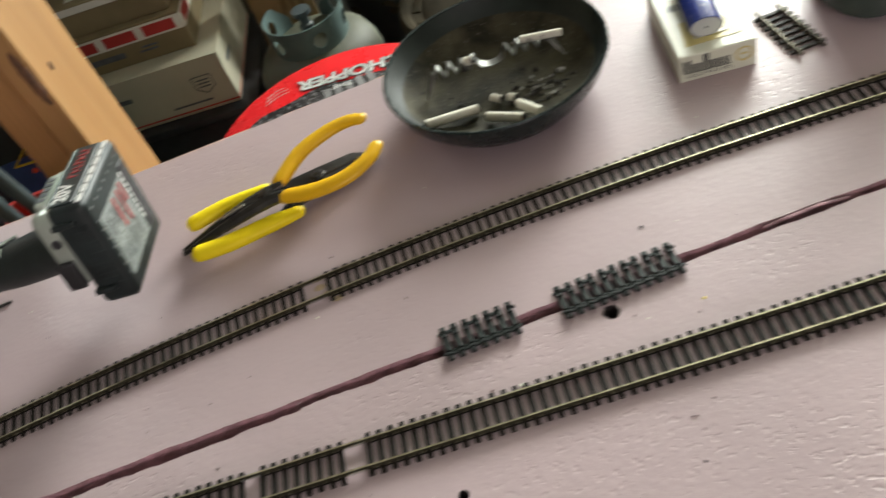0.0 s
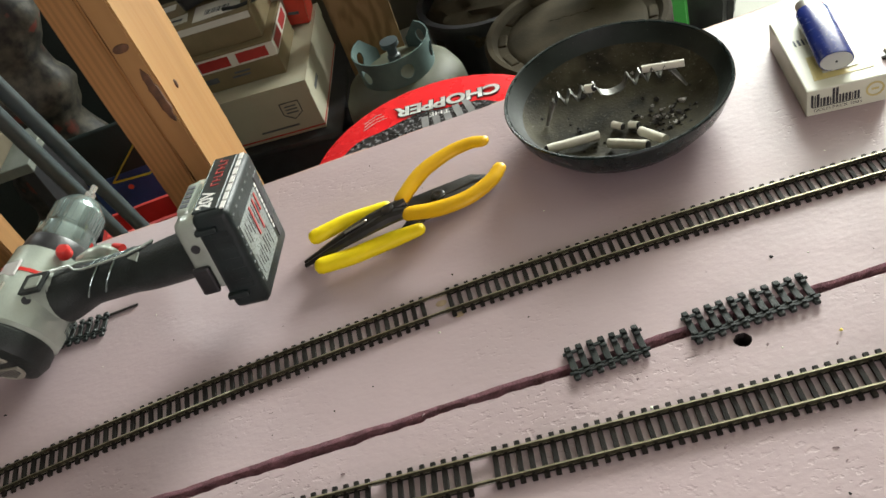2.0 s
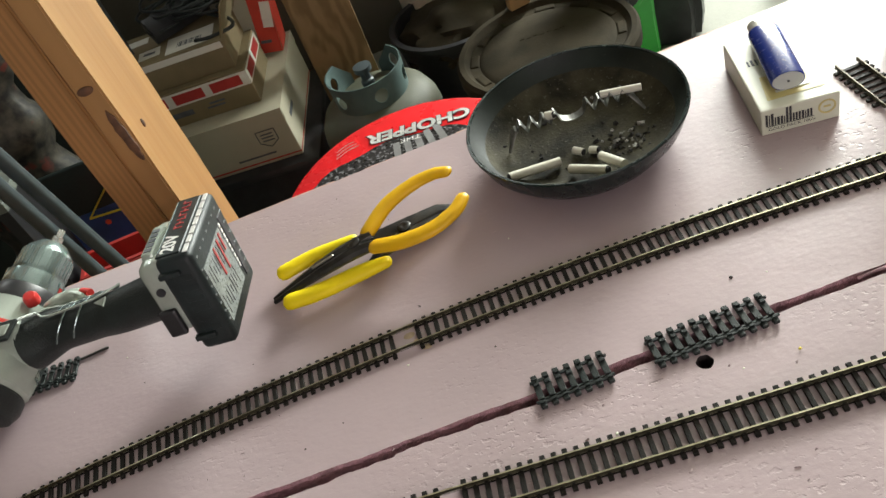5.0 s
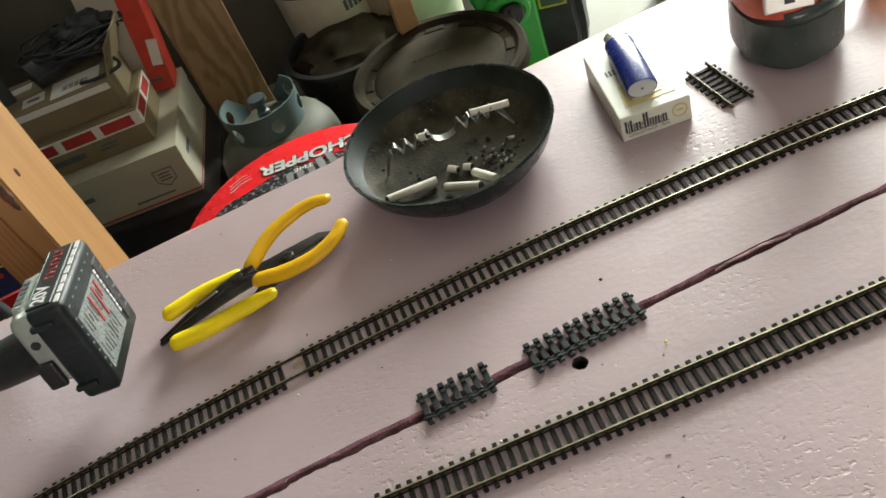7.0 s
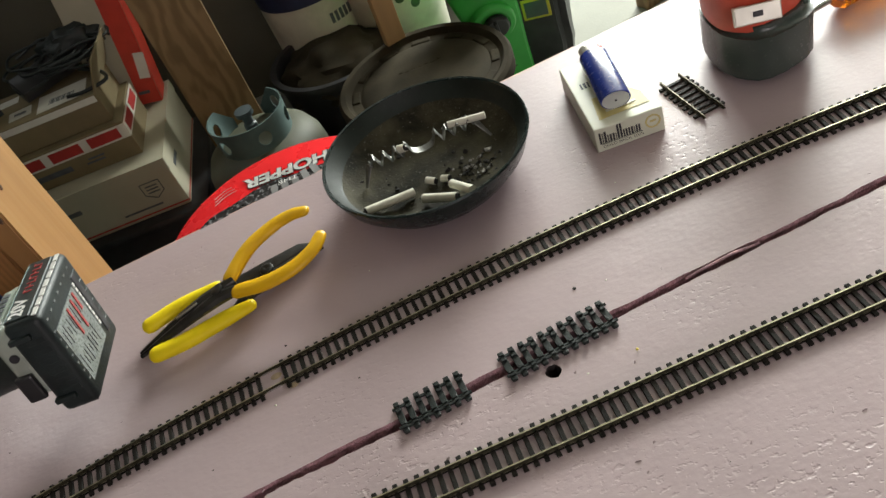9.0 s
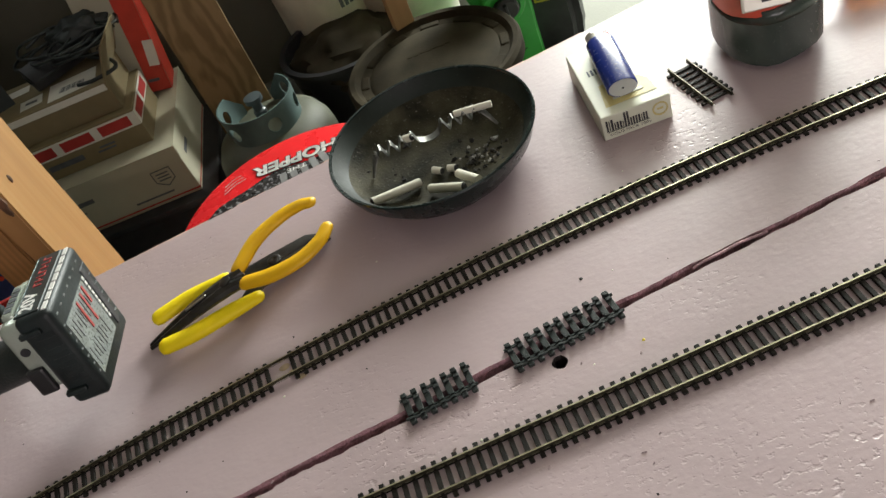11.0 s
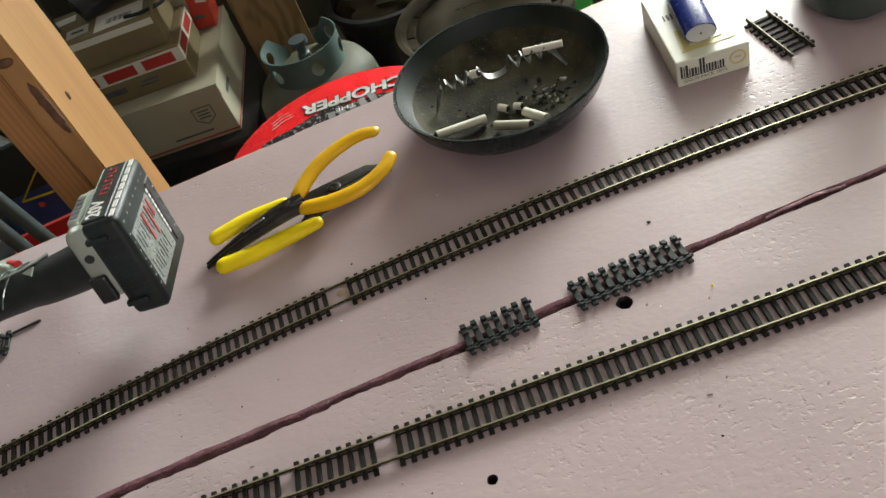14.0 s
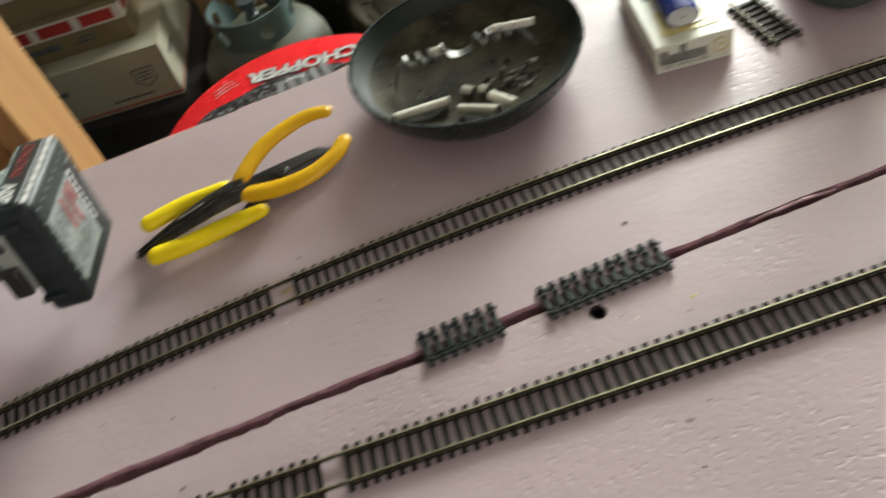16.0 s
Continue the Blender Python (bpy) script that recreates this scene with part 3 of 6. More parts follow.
# ---- cigarette pack and lighter ----
def cigarette_pack():
    top = thing("cigarette_pack", "white cigarette pack with pale gold print, lying flat on the foam", "cigarette pack", pose(0.1605, 0.2112, TOP, 0, 0, -10.5))
    bm = bmesh.new()
    box(bm, (0.055, 0.097, 0.0225), (0, 0, 0.01125), bevel=0.0011)
    part("carton", bm, CARD_WHITE, top)
    bm = bmesh.new()
    vs = [bm.verts.new(p) for p in ((-0.0195, -0.0385, 0.0227), (0.0215, -0.0365, 0.0227), (0.0200, -0.0200, 0.0227), (0.0125, -0.0085, 0.0227), (-0.0165, -0.0085, 0.0227))]
    bm.faces.new(vs)
    geo = bmesh.ops.extrude_face_region(bm, geom=bm.faces[:])["geom"]
    bmesh.ops.translate(bm, vec=(0, 0, 0.0002), verts=[g for g in geo if isinstance(g, bmesh.types.BMVert)])
    part("printed_panel", bm, GOLD_PRINT, top, "pale gold chevron print")
    face = pose(0, -0.0487, 0.0112, 90, 0, 0)
    bm = bmesh.new()
    # the brand word as plain upright bars in its colour
    x = -0.0245
    for h, w in ((0.0088, 0.0016), (0.0080, 0.0008), (0.0088, 0.0018), (0.0056, 0.0010), (0.0056, 0.0017), (0.0056, 0.0016), (0.0050, 0.0007), (0.0110, 0.0016), (0.0110, 0.0016), (0.0056, 0.0012), (0.0056, 0.0014), (0.0056, 0.0014), (0.0056, 0.0016), (0.0050, 0.0007), (0.0056, 0.0014), (0.0056, 0.0014)):
        box(bm, (w, h * 1.2, 0.0003), (x + w / 2, -0.0034 + h * 0.6, 0), face)
        x += w + 0.00075
    box(bm, (0.033, 0.0004, 0.0003), (-0.007, -0.0040, 0), face)
    part("brand_mark", bm, INK, top, "black brand mark drawn as upright bars")
    writing("GOLD PACK 100's", 0.0036, INK, top, face @ pose(-0.0062, -0.0066, 0.0002), "lettering", 1.15)
    bm = bmesh.new()
    lathe(bm, [(0.0048, 0), (0.0062, 0), (0.0062, 0.0003), (0.0048, 0.0003)], 28, face @ pose(0.0185, 0.0015, 0), close=True)
    box(bm, (0.005, 0.0016, 0.0003), (0.0185, 0.0016, 0), face)
    part("seal", bm, GOLD_PRINT, top, "round gold seal")
    bm = bmesh.new()
    for k in range(4):
        box(bm, (0.0012 + 0.0006 * (k % 2), 0.0075, 0.0004), (-0.0185 + 0.0030 * k, 0.0120, 0.0228))
    part("print_bar", bm, INK_SOFT, top)
    bm = bmesh.new()
    box(bm, (0.024, 0.0026, 0.0005), (-0.001, -0.0300, 0.0232), pose(0, 0, 0, 0, 0, 3), bevel=0.0001, seg=1)
    part("tear_strip", bm, CARD_WHITE, top)
    return top


cigarette_pack()


def lighter():
    a, b = Vector((0.1522, 0.1805, TOP + 0.0308)), Vector((0.1690, 0.2500, TOP + 0.0312))
    d = (b - a).normalized()
    m = Matrix.Translation(a) @ d.to_track_quat("Z", "Y").to_matrix().to_4x4()
    top = thing("lighter", "blue plastic lighter lying on the cigarette pack", "lighter", m)
    bm = bmesh.new()
    lathe(bm, [(0, 0.0004), (0.0100, 0.0004), (0.0117, 0), (0.0122, 0.0012), (0.0122, 0.066), (0.0116, 0.0685), (0, 0.0685)], 40, oval=0.66)
    part("body", bm, BLUE, top, smooth=35)
    bm = bmesh.new()
    lathe(bm, [(0, -0.0004), (0.0108, -0.0004), (0.0111, 0.0006), (0, 0.0006)], 36, oval=0.66)
    part("base_cap", bm, GREY_WHITE, top, "pale grey base disc with a valve dot", smooth=35)
    bm = bmesh.new()
    lathe(bm, [(0, -0.0008), (0.0009, -0.0008), (0.0009, 0), (0, 0)], 12)
    part("valve", bm, INK, top)
    bm = bmesh.new()
    lathe(bm, [(0, 0.0686), (0.0098, 0.0686), (0.0098, 0.080), (0.0080, 0.0815), (0.0080, 0.0688)], 24, oval=0.66)
    part("wind_guard", bm, CLIP, top, smooth=35)
    bm = bmesh.new()
    lathe(bm, [(0, -0.0025), (0.0042, -0.0025), (0.0042, 0.0025), (0, 0.0025)], 20, pose(0.002, 0.002, 0.0780, 0, 90, 0))
    part("spark_wheel", bm, STEEL, top)
    bm = bmesh.new()
    box(bm, (0.008, 0.006, 0.007), (-0.005, 0.003, 0.0725), bevel=0.001)
    part("button", bm, RED_PL, top, "red plastic thumb button")


lighter()


# ---- ashtray with butts ----
AX, AY = 0.0075, 0.2345
ashtray = thing("ashtray", "round black melamine ashtray bowl full of ash residue", "ashtray", pose(AX, AY, TOP))
bm = bmesh.new()
lathe(bm, [(0, 0.0), (0.054, 0.0), (0.058, 0.0012), (0.0700, 0.0085), (0.0812, 0.0215), (0.0862, 0.0340), (0.0872, 0.0368), (0.0866, 0.0382), (0.0850, 0.0378), (0.0840, 0.0362), (0.0832, 0.0350)], 96)
part("bowl", bm, MELAMINE, ashtray, smooth=40)
bm = bmesh.new()
lathe(bm, [(0.0748, 0.0242), (0.0688, 0.0184), (0.062, 0.0140), (0.052, 0.0106), (0.03, 0.0092), (0, 0.0089)], 96)
part("ash_coating", bm, ASH_FILM, ashtray, "brown grey film of ash over the bowl's floor", smooth=60)

bm = bmesh.new()
lathe(bm, [(0.0842, 0.0371), (0.0836, 0.0362), (0.0822, 0.0338), (0.0763, 0.0258), (0.0748, 0.0242)], 96)
part("dusty_wall", bm, BOWL_DUST, ashtray, "dull dusty inner wall", smooth=60)

# the bent steel rest across the middle
rest = []
for k in range(97):
    u = -0.047 + 0.094 * k / 96
    w = abs(u)
    z = 0.0275 + (0.0046 * math.sin(2 * math.pi * (w - 0.011) / 0.0095) if 0.011 < w < 0.046 else 0.0)
    if w <= 0.011:
        z = 0.0275 - 0.0070 * math.sqrt(max(0.0, 1 - (w / 0.011) ** 2))
    rest.append((u, z))
rest_pose = pose(0.0005, 0.0150, 0.0, 0, 0, -5)
bm = bmesh.new()
cols = []
for u, z in rest:
    cols.append([bm.verts.new(rest_pose @ Vector((u, v, z + t))) for v, t in ((-0.0042, 0), (0.0042, 0), (0.0042, 0.0007), (-0.0042, 0.0007))])
for p, q in zip(cols, cols[1:]):
    for k in range(4):
        bm.faces.new((p[k], p[(k + 1) % 4], q[(k + 1) % 4], q[k]))
bm.faces.new(cols[0])
bm.faces.new(cols[-1][::-1])
part("cigarette_rest", bm, STEEL_ASHY, ashtray, "bent spring steel cigarette rest", smooth=40)
for s in (-1, 1):
    bm = bmesh.new()
    tube(bm, [rest_pose @ Vector((s * 0.047, 0, 0.0275)), rest_pose @ Vector((s * 0.0560, -0.010, 0.0135))], [0.0032, 0.0012], 8, 0.25)
    part("rest_foot", bm, STEEL_ASHY, ashtray)


def butt(label, a, b, r=0.0039, burnt=True, bend=0.0):
    a, b = Vector(a), Vector(b)
    top = thing("cigarette_butt", label, "cigarette butt", group="butts in the ashtray")
    bm = bmesh.new()
    mid = (a + b) / 2 + Vector((0, 0, bend))
    tube(bm, smooth_line([a, mid, b], 5), r, 14)
    part("paper", bm, PAPER, top, smooth=50)
    d = (b - a).normalized()
    bm = bmesh.new()
    tube(bm, [b - d * 0.0002, b + d * 0.0012], [r * 0.92, r * 0.7], 12)
    part("burnt_end" if burnt else "filter_end", bm, CHAR if burnt else PAPER, top)
    return top


butt("long white cigarette butt leaning on the ashtray wall", (-0.0170, 0.2105, TOP + 0.0142), (-0.0580, 0.2050, TOP + 0.0220), r=0.0036)
butt("white cigarette butt with a stained filter in the ashtray", (-0.0130, 0.1965, TOP + 0.0150), (0.0090, 0.1720, TOP + 0.0215), r=0.0036)
butt("cigarette butt with a grey ash end in the ashtray", (0.0215, 0.1700, TOP + 0.0225), (0.0120, 0.1965, TOP + 0.0160), r=0.0036)
butt("cigarette resting on the steel rest in the ashtray", (0.0640, 0.2395, TOP + 0.0310), (0.0340, 0.2505, TOP + 0.0305), r=0.0029)
butt("short crushed butt stub in the ashtray", (-0.0030, 0.2190, TOP + 0.0130), (0.0025, 0.2125, TOP + 0.0130), r=0.0030)
butt("crumpled grey stub beside the butts in the ashtray", (0.0080, 0.2120, TOP + 0.0130), (0.0130, 0.2075, TOP + 0.0135), r=0.0030)
butt("burnt stub held in the steel rest", (-0.0115, 0.2540, TOP + 0.0280), (-0.0060, 0.2485, TOP + 0.0305), r=0.0034)

bm = bmesh.new()
r = random.Random(9)
for k in range(170):
    q = r.random()
    if q < 0.6:
        x, y = AX + 0.030 + r.gauss(0, 0.012), AY - 0.026 + r.gauss(0, 0.008)
    else:
        x, y = AX + r.uniform(-0.06, 0.06), AY + r.uniform(-0.05, 0.05)
    if math.hypot(x - AX, y - AY) > 0.062:
        continue
    s = r.choice((0.0006, 0.0009, 0.0014, 0.0022)) * r.uniform(0.7, 1.3)
    h = math.hypot(x - AX, y - AY)
    z = TOP + 0.0086 + 0.0014 * (h / 0.052) ** 2 + max(0, h - 0.05) ** 2 * 14
    tmp = bmesh.new()
    bmesh.ops.create_icosphere(tmp, subdivisions=1, radius=s)
    for v in tmp.verts:
        v.co *= r.uniform(0.35, 1.6)
        v.co.z *= 0.7
    bmesh.ops.translate(tmp, vec=(x, y, z + s * 0.4), verts=tmp.verts)
    merge(bm, tmp, 0 if r.random() < 0.15 else 1)
tagged(part("ash_crumbs", bm, [ASH, CHAR], None), "loose grey ash and burnt tobacco crumbs in the ashtray", "ash", kind="stuff")

# small litter on the foam
bm = bmesh.new()
r = random.Random(17)
for x, y, s, k in [(-0.063, -0.0235, 0.0016, 0), (0.053, -0.0127, 0.0015, 1), (-0.076, 0.165, 0.0009, 0), (-0.154, 0.132, 0.0011, 2), (0.019, -0.012, 0.0010, 0), (0.0085, -0.104, 0.0012, 2), (-0.51, 0.143, 0.0016, 2), (0.044, 0.0545, 0.0018, 2), (-0.112, 0.071, 0.001, 2), (-0.172, 0.083, 0.0012, 0), (0.118, 0.13, 0.0009, 0)] + [
        (r.uniform(-0.45, 0.5), r.uniform(-0.25, 0.30), r.uniform(0.0004, 0.0008), r.choice((0, 2, 2))) for _ in range(60)]:
    tmp = bmesh.new()
    bmesh.ops.create_icosphere(tmp, subdivisions=1, radius=s * 0.7)
    for v in tmp.verts:
        v.co = Vector((v.co.x * r.uniform(0.7, 1.6), v.co.y * r.uniform(0.7, 1.4), v.co.z * 0.5))
    bmesh.ops.translate(tmp, vec=(x, y, TOP + s * 0.2), verts=tmp.verts)
    merge(bm, tmp, k)
tagged(part("crumbs", bm, [CARD_WHITE, YELLOW_PR, CHAR], None), "tiny white, yellow and dark crumbs scattered on the foam", "crumbs", kind="stuff")
bm = bmesh.new()
for x, y, s in ((-0.1665, 0.1085, 0.0042), (-0.1620, 0.1010, 0.0030), (-0.1560, 0.0930, 0.0036)):
    lathe(bm, [(0, 0.0004), (s * 0.6, 0.0004), (s, 0.0001), (s, -0.0003)], 18, pose(x, y, TOP, 0, 0, 40 * s), oval=0.7)
tagged(part("glue_smear", bm, GLUE, None, smooth=60), "thin dried ochre glue smear on the foam beside the track", "glue", kind="stuff")

bm = bmesh.new()
for k in range(210):
    x, y = r.uniform(-0.35, 0.55), r.uniform(-0.30, 0.30)
    if y > 0.05 and r.random() < 0.6:
        continue
    a, w, h = r.gauss(0.35, 0.5), r.uniform(0.0006, 0.0021), r.uniform(0.0002, 0.0005)
    m = Matrix.Translation((x, y, TOP - 0.0003)) @ Matrix.Rotation(a, 4, "Z") @ Matrix.Rotation(r.uniform(0.1, 0.3), 4, "X")
    pts = [(-w, -h, 0), (-w * 0.3, -h * 1.4, 0.0001), (w, -h * 0.6, 0), (w * 0.7, h, 0.0005), (-w * 0.6, h, 0.0004)]
    top = [bm.verts.new(m @ Vector(p)) for p in pts]
    low = [bm.verts.new(m @ Vector((p[0], p[1], p[2] - 0.0006))) for p in pts]
    bm.faces.new(top)
    for i in range(5):
        bm.faces.new((top[i], top[(i + 1) % 5], low[(i + 1) % 5], low[i]))
tagged(part("paint_nicks", bm, FOAM, None), "small lifted flakes and nicks in the lavender paint", "paint flakes", kind="stuff")


# ---- tape measure and screwdriver ----
def tape_measure():
    top = thing("tape_measure", "orange-red tape measure with green grey rubber base, standing on the foam", "tape measure", pose(0.2800, 0.1900, TOP))
    out = [(-0.0345, -0.004), (-0.0320, -0.020), (-0.018, -0.0395), (0.015, -0.0410), (0.037, -0.028), (0.044, -0.002), (0.040, 0.030), (0.020, 0.044), (-0.020, 0.044), (-0.030, 0.022)]
    for _ in range(1):
        out = [(p[0] * (1 - f) + q[0] * f, p[1] * (1 - f) + q[1] * f) for p, q in zip(out, out[1:] + out[:1]) for f in (0.25, 0.75)]
    bm = bmesh.new()
    tmp = bmesh.new()
    low = [tmp.verts.new((x, y, 0)) for x, y in out]
    tmp.faces.new(low)
    geo = bmesh.ops.extrude_face_region(tmp, geom=tmp.faces[:])["geom"]
    bmesh.ops.translate(tmp, vec=(0, 0, 0.049), verts=[g for g in geo if isinstance(g, bmesh.types.BMVert)])
    bmesh.ops.bevel(tmp, geom=[e for e in tmp.edges if abs(e.verts[0].co.z - e.verts[1].co.z) < 0.001], offset=0.007, segments=3, affect="EDGES", clamp_overlap=False)
    merge(bm, tmp)
    tmp = bmesh.new()
    bmesh.ops.create_cube(tmp, size=1)
    bmesh.ops.scale(tmp, vec=(0.018, 0.056, 0.088), verts=tmp.verts)
    bmesh.ops.translate(tmp, vec=(0.0315, 0.006, 0.0445), verts=tmp.verts)
    bmesh.ops.bevel(tmp, geom=tmp.edges[:], offset=0.007, segments=3, affect="EDGES")
    merge(bm, tmp)
    part("rubber_base", bm, GREEN_GREY, top, "green grey rubber boot", smooth=50)
    bm = bmesh.new()
    tmp = bmesh.new()
    low = [tmp.verts.new((x * 0.93 - 0.0015, y * 0.86 + 0.003, 0.040)) for x, y in out]
    tmp.faces.new(low)
    geo = bmesh.ops.extrude_face_region(tmp, geom=tmp.faces[:])["geom"]
    bmesh.ops.translate(tmp, vec=(0, 0.004, 0.052), verts=(upper := [g for g in geo if isinstance(g, bmesh.types.BMVert)]))
    bmesh.ops.scale(tmp, vec=(0.96, 0.94, 1), verts=upper)
    bmesh.ops.bevel(tmp, geom=[e for e in tmp.edges if abs(e.verts[0].co.z - e.verts[1].co.z) < 0.001], offset=0.005, segments=3, affect="EDGES", clamp_overlap=False)
    merge(bm, tmp)
    part("case", bm, ORANGE_RED, top, "orange-red plastic case", smooth=50)
    bm = bmesh.new()
    box(bm, (0.033, 0.014, 0.0022), (0, 0, 0), CLIP_POSE, bevel=0.0008)
    box(bm, (0.010, 0.0145, 0.004), (-0.0125, 0, -0.0012), CLIP_POSE, bevel=0.0008)
    part("belt_clip", bm, CLIP, top, "bright steel belt clip")
    bm = bmesh.new()
    box(bm, (0.007, 0.004, 0.0008), (0, 0, 0.0014), CLIP_POSE)
    part("clip_mark", bm, INK, top)


CLIP_POSE = pose(-0.0175, -0.0335, 0.0630, 68, 0, -24)
tape_measure()


def screwdriver():
    top = thing("screwdriver", "screwdriver with a clear amber handle lying on the foam", "screwdriver", pose(0.385, 0.200, TOP, 0, 0, 8))
    bm = bmesh.new()
    lathe(bm, [(0, 0), (0.010, 0.001), (0.013, 0.006), (0.0135, 0.014), (0.011, 0.019), (0.0135, 0.026), (0.0135, 0.07), (0.010, 0.082), (0, 0.083)], 12, pose(-0.025, 0, 0.0136, 0, 90, 0))
    part("handle", bm, AMBER, top, smooth=25)
    bm = bmesh.new()
    tube(bm, [(-0.09, 0.0, 0.0136), (-0.026, 0, 0.0136)], 0.0028, 12)
    part("shank", bm, STEEL, top, smooth=40)


screwdriver()


# ---- two pairs of pliers lying head to tail ----
def grip(name, points, radii, parent, mat=YELLOW, flat=0.75):
    bm = bmesh.new()
    pts = smooth_line(points, 6)
    n = len(pts)
    rr = [np.interp(i / (n - 1), np.linspace(0, 1, len(radii)), radii) for i in range(n)]
    d0, d1 = (pts[0] - pts[1]).normalized(), (pts[-1] - pts[-2]).normalized()
    pts = [pts[0] + d0 * rr[0] * 0.75, pts[0] + d0 * rr[0] * 0.5] + pts + [pts[-1] + d1 * rr[-1] * 0.5, pts[-1] + d1 * rr[-1] * 0.75]
    rr = [rr[0] * 0.35, rr[0] * 0.8] + rr + [rr[-1] * 0.8, rr[-1] * 0.35]
    tube(bm, pts, rr, 14, flat)
    return part(name, bm, mat, parent, smooth=60)


def jaws(points, widths, thick, parent, name="jaw"):
    bm = bmesh.new()
    tube(bm, [Vector(p) for p in points], widths, 8, thick)
    return part(name, bm, BLACK_STEEL, parent, smooth=30)


under = thing("pliers", "pliers with long yellow vinyl grips lying under another pair", "pliers", group="pliers with yellow grips")
grip("handle", [(-0.250, 0.2115, TOP + 0.0105), (-0.222, 0.2165, TOP + 0.0110), (-0.190, 0.2165, TOP + 0.0115)], [0.0072, 0.0070, 0.0058], under, LEMON)
grip("handle", [(-0.247, 0.1765, TOP + 0.010), (-0.223, 0.1755, TOP + 0.010), (-0.189, 0.1785, TOP + 0.010), (-0.168, 0.1785, TOP + 0.011)], [0.0074, 0.0076, 0.0074, 0.0056], under, LEMON)
jaws([(-0.196, 0.214, TOP + 0.010), (-0.172, 0.209, TOP + 0.0100), (-0.145, 0.2125, TOP + 0.009), (-0.119, 0.2185, TOP + 0.0075), (-0.103, 0.2165, TOP + 0.0050)], [0.005, 0.0085, 0.0085, 0.0062, 0.0026], 0.55, under)
jaws([(-0.178, 0.184, TOP + 0.010), (-0.165, 0.196, TOP + 0.0095), (-0.142, 0.2000, TOP + 0.0085), (-0.119, 0.2070, TOP + 0.0070), (-0.102, 0.2125, TOP + 0.0045)], [0.005, 0.0080, 0.0085, 0.0064, 0.0026], 0.55, under)
bm = bmesh.new()
lathe(bm, [(0, 0.0), (0.0058, 0.0), (0.0058, 0.0014), (0.0044, 0.0022), (0.0020, 0.0022), (0, 0.0010)], 20, pose(-0.148, 0.2065, TOP + 0.0132))
part("rivet", bm, BLACK_STEEL, under, smooth=40)
over = thing("pliers", "long-nose pliers with curved yellow vinyl grips on top of another pair", "pliers", group="pliers with yellow grips")
grip("handle", [(-0.1745, 0.2020, TOP + 0.0250), (-0.154, 0.2205, TOP + 0.0290), (-0.130, 0.2290, TOP + 0.0320), (-0.112, 0.2275, TOP + 0.0350), (-0.1015, 0.2215, TOP + 0.0370)], [0.0066, 0.0072, 0.0068, 0.0062, 0.0054], over, flat=0.62)
grip("handle", [(-0.1710, 0.1830, TOP + 0.0250), (-0.149, 0.1735, TOP + 0.0280), (-0.125, 0.1710, TOP + 0.0310), (-0.106, 0.1770, TOP + 0.0340), (-0.0970, 0.1855, TOP + 0.0360)], [0.0068, 0.0074, 0.0070, 0.0062, 0.0054], over, flat=0.62)
for s, lift in ((1, 0.0), (-1, 0.0006)):
    jaws([(-0.172, 0.1925 + s * 0.0062, TOP + 0.0245), (-0.186, 0.1925 + s * 0.0040, TOP + 0.0225 + lift), (-0.200, 0.1925 + s * 0.0042, TOP + 0.0205), (-0.220, 0.1915 + s * 0.0038, TOP + 0.0165), (-0.240, 0.1910 + s * 0.0028, TOP + 0.0110), (-0.262, 0.1912 + s * 0.0018, TOP + 0.0042)],
         [0.0048, 0.0062, 0.0054, 0.0046, 0.0034, 0.0020], 0.8, over)
bm = bmesh.new()
box(bm, (0.020, 0.0022, 0.0012), (0, 0, 0), pose(-0.214, 0.1925, TOP + 0.0222, 0, -13, 1), bevel=0.0003, seg=1)
part("cutter_slit", bm, STEEL_DULL, over, "worn bright cutting edge")
bm = bmesh.new()
lathe(bm, [(0, 0.0), (0.0052, 0.0), (0.0052, 0.0012), (0.0042, 0.002), (0, 0.002)], 20, Matrix.Translation((-0.186, 0.1925, TOP + 0.0272)) @ pose(0, 0, 0, 0, -15, 0))
part("rivet", bm, BLACK_STEEL, over, smooth=40)


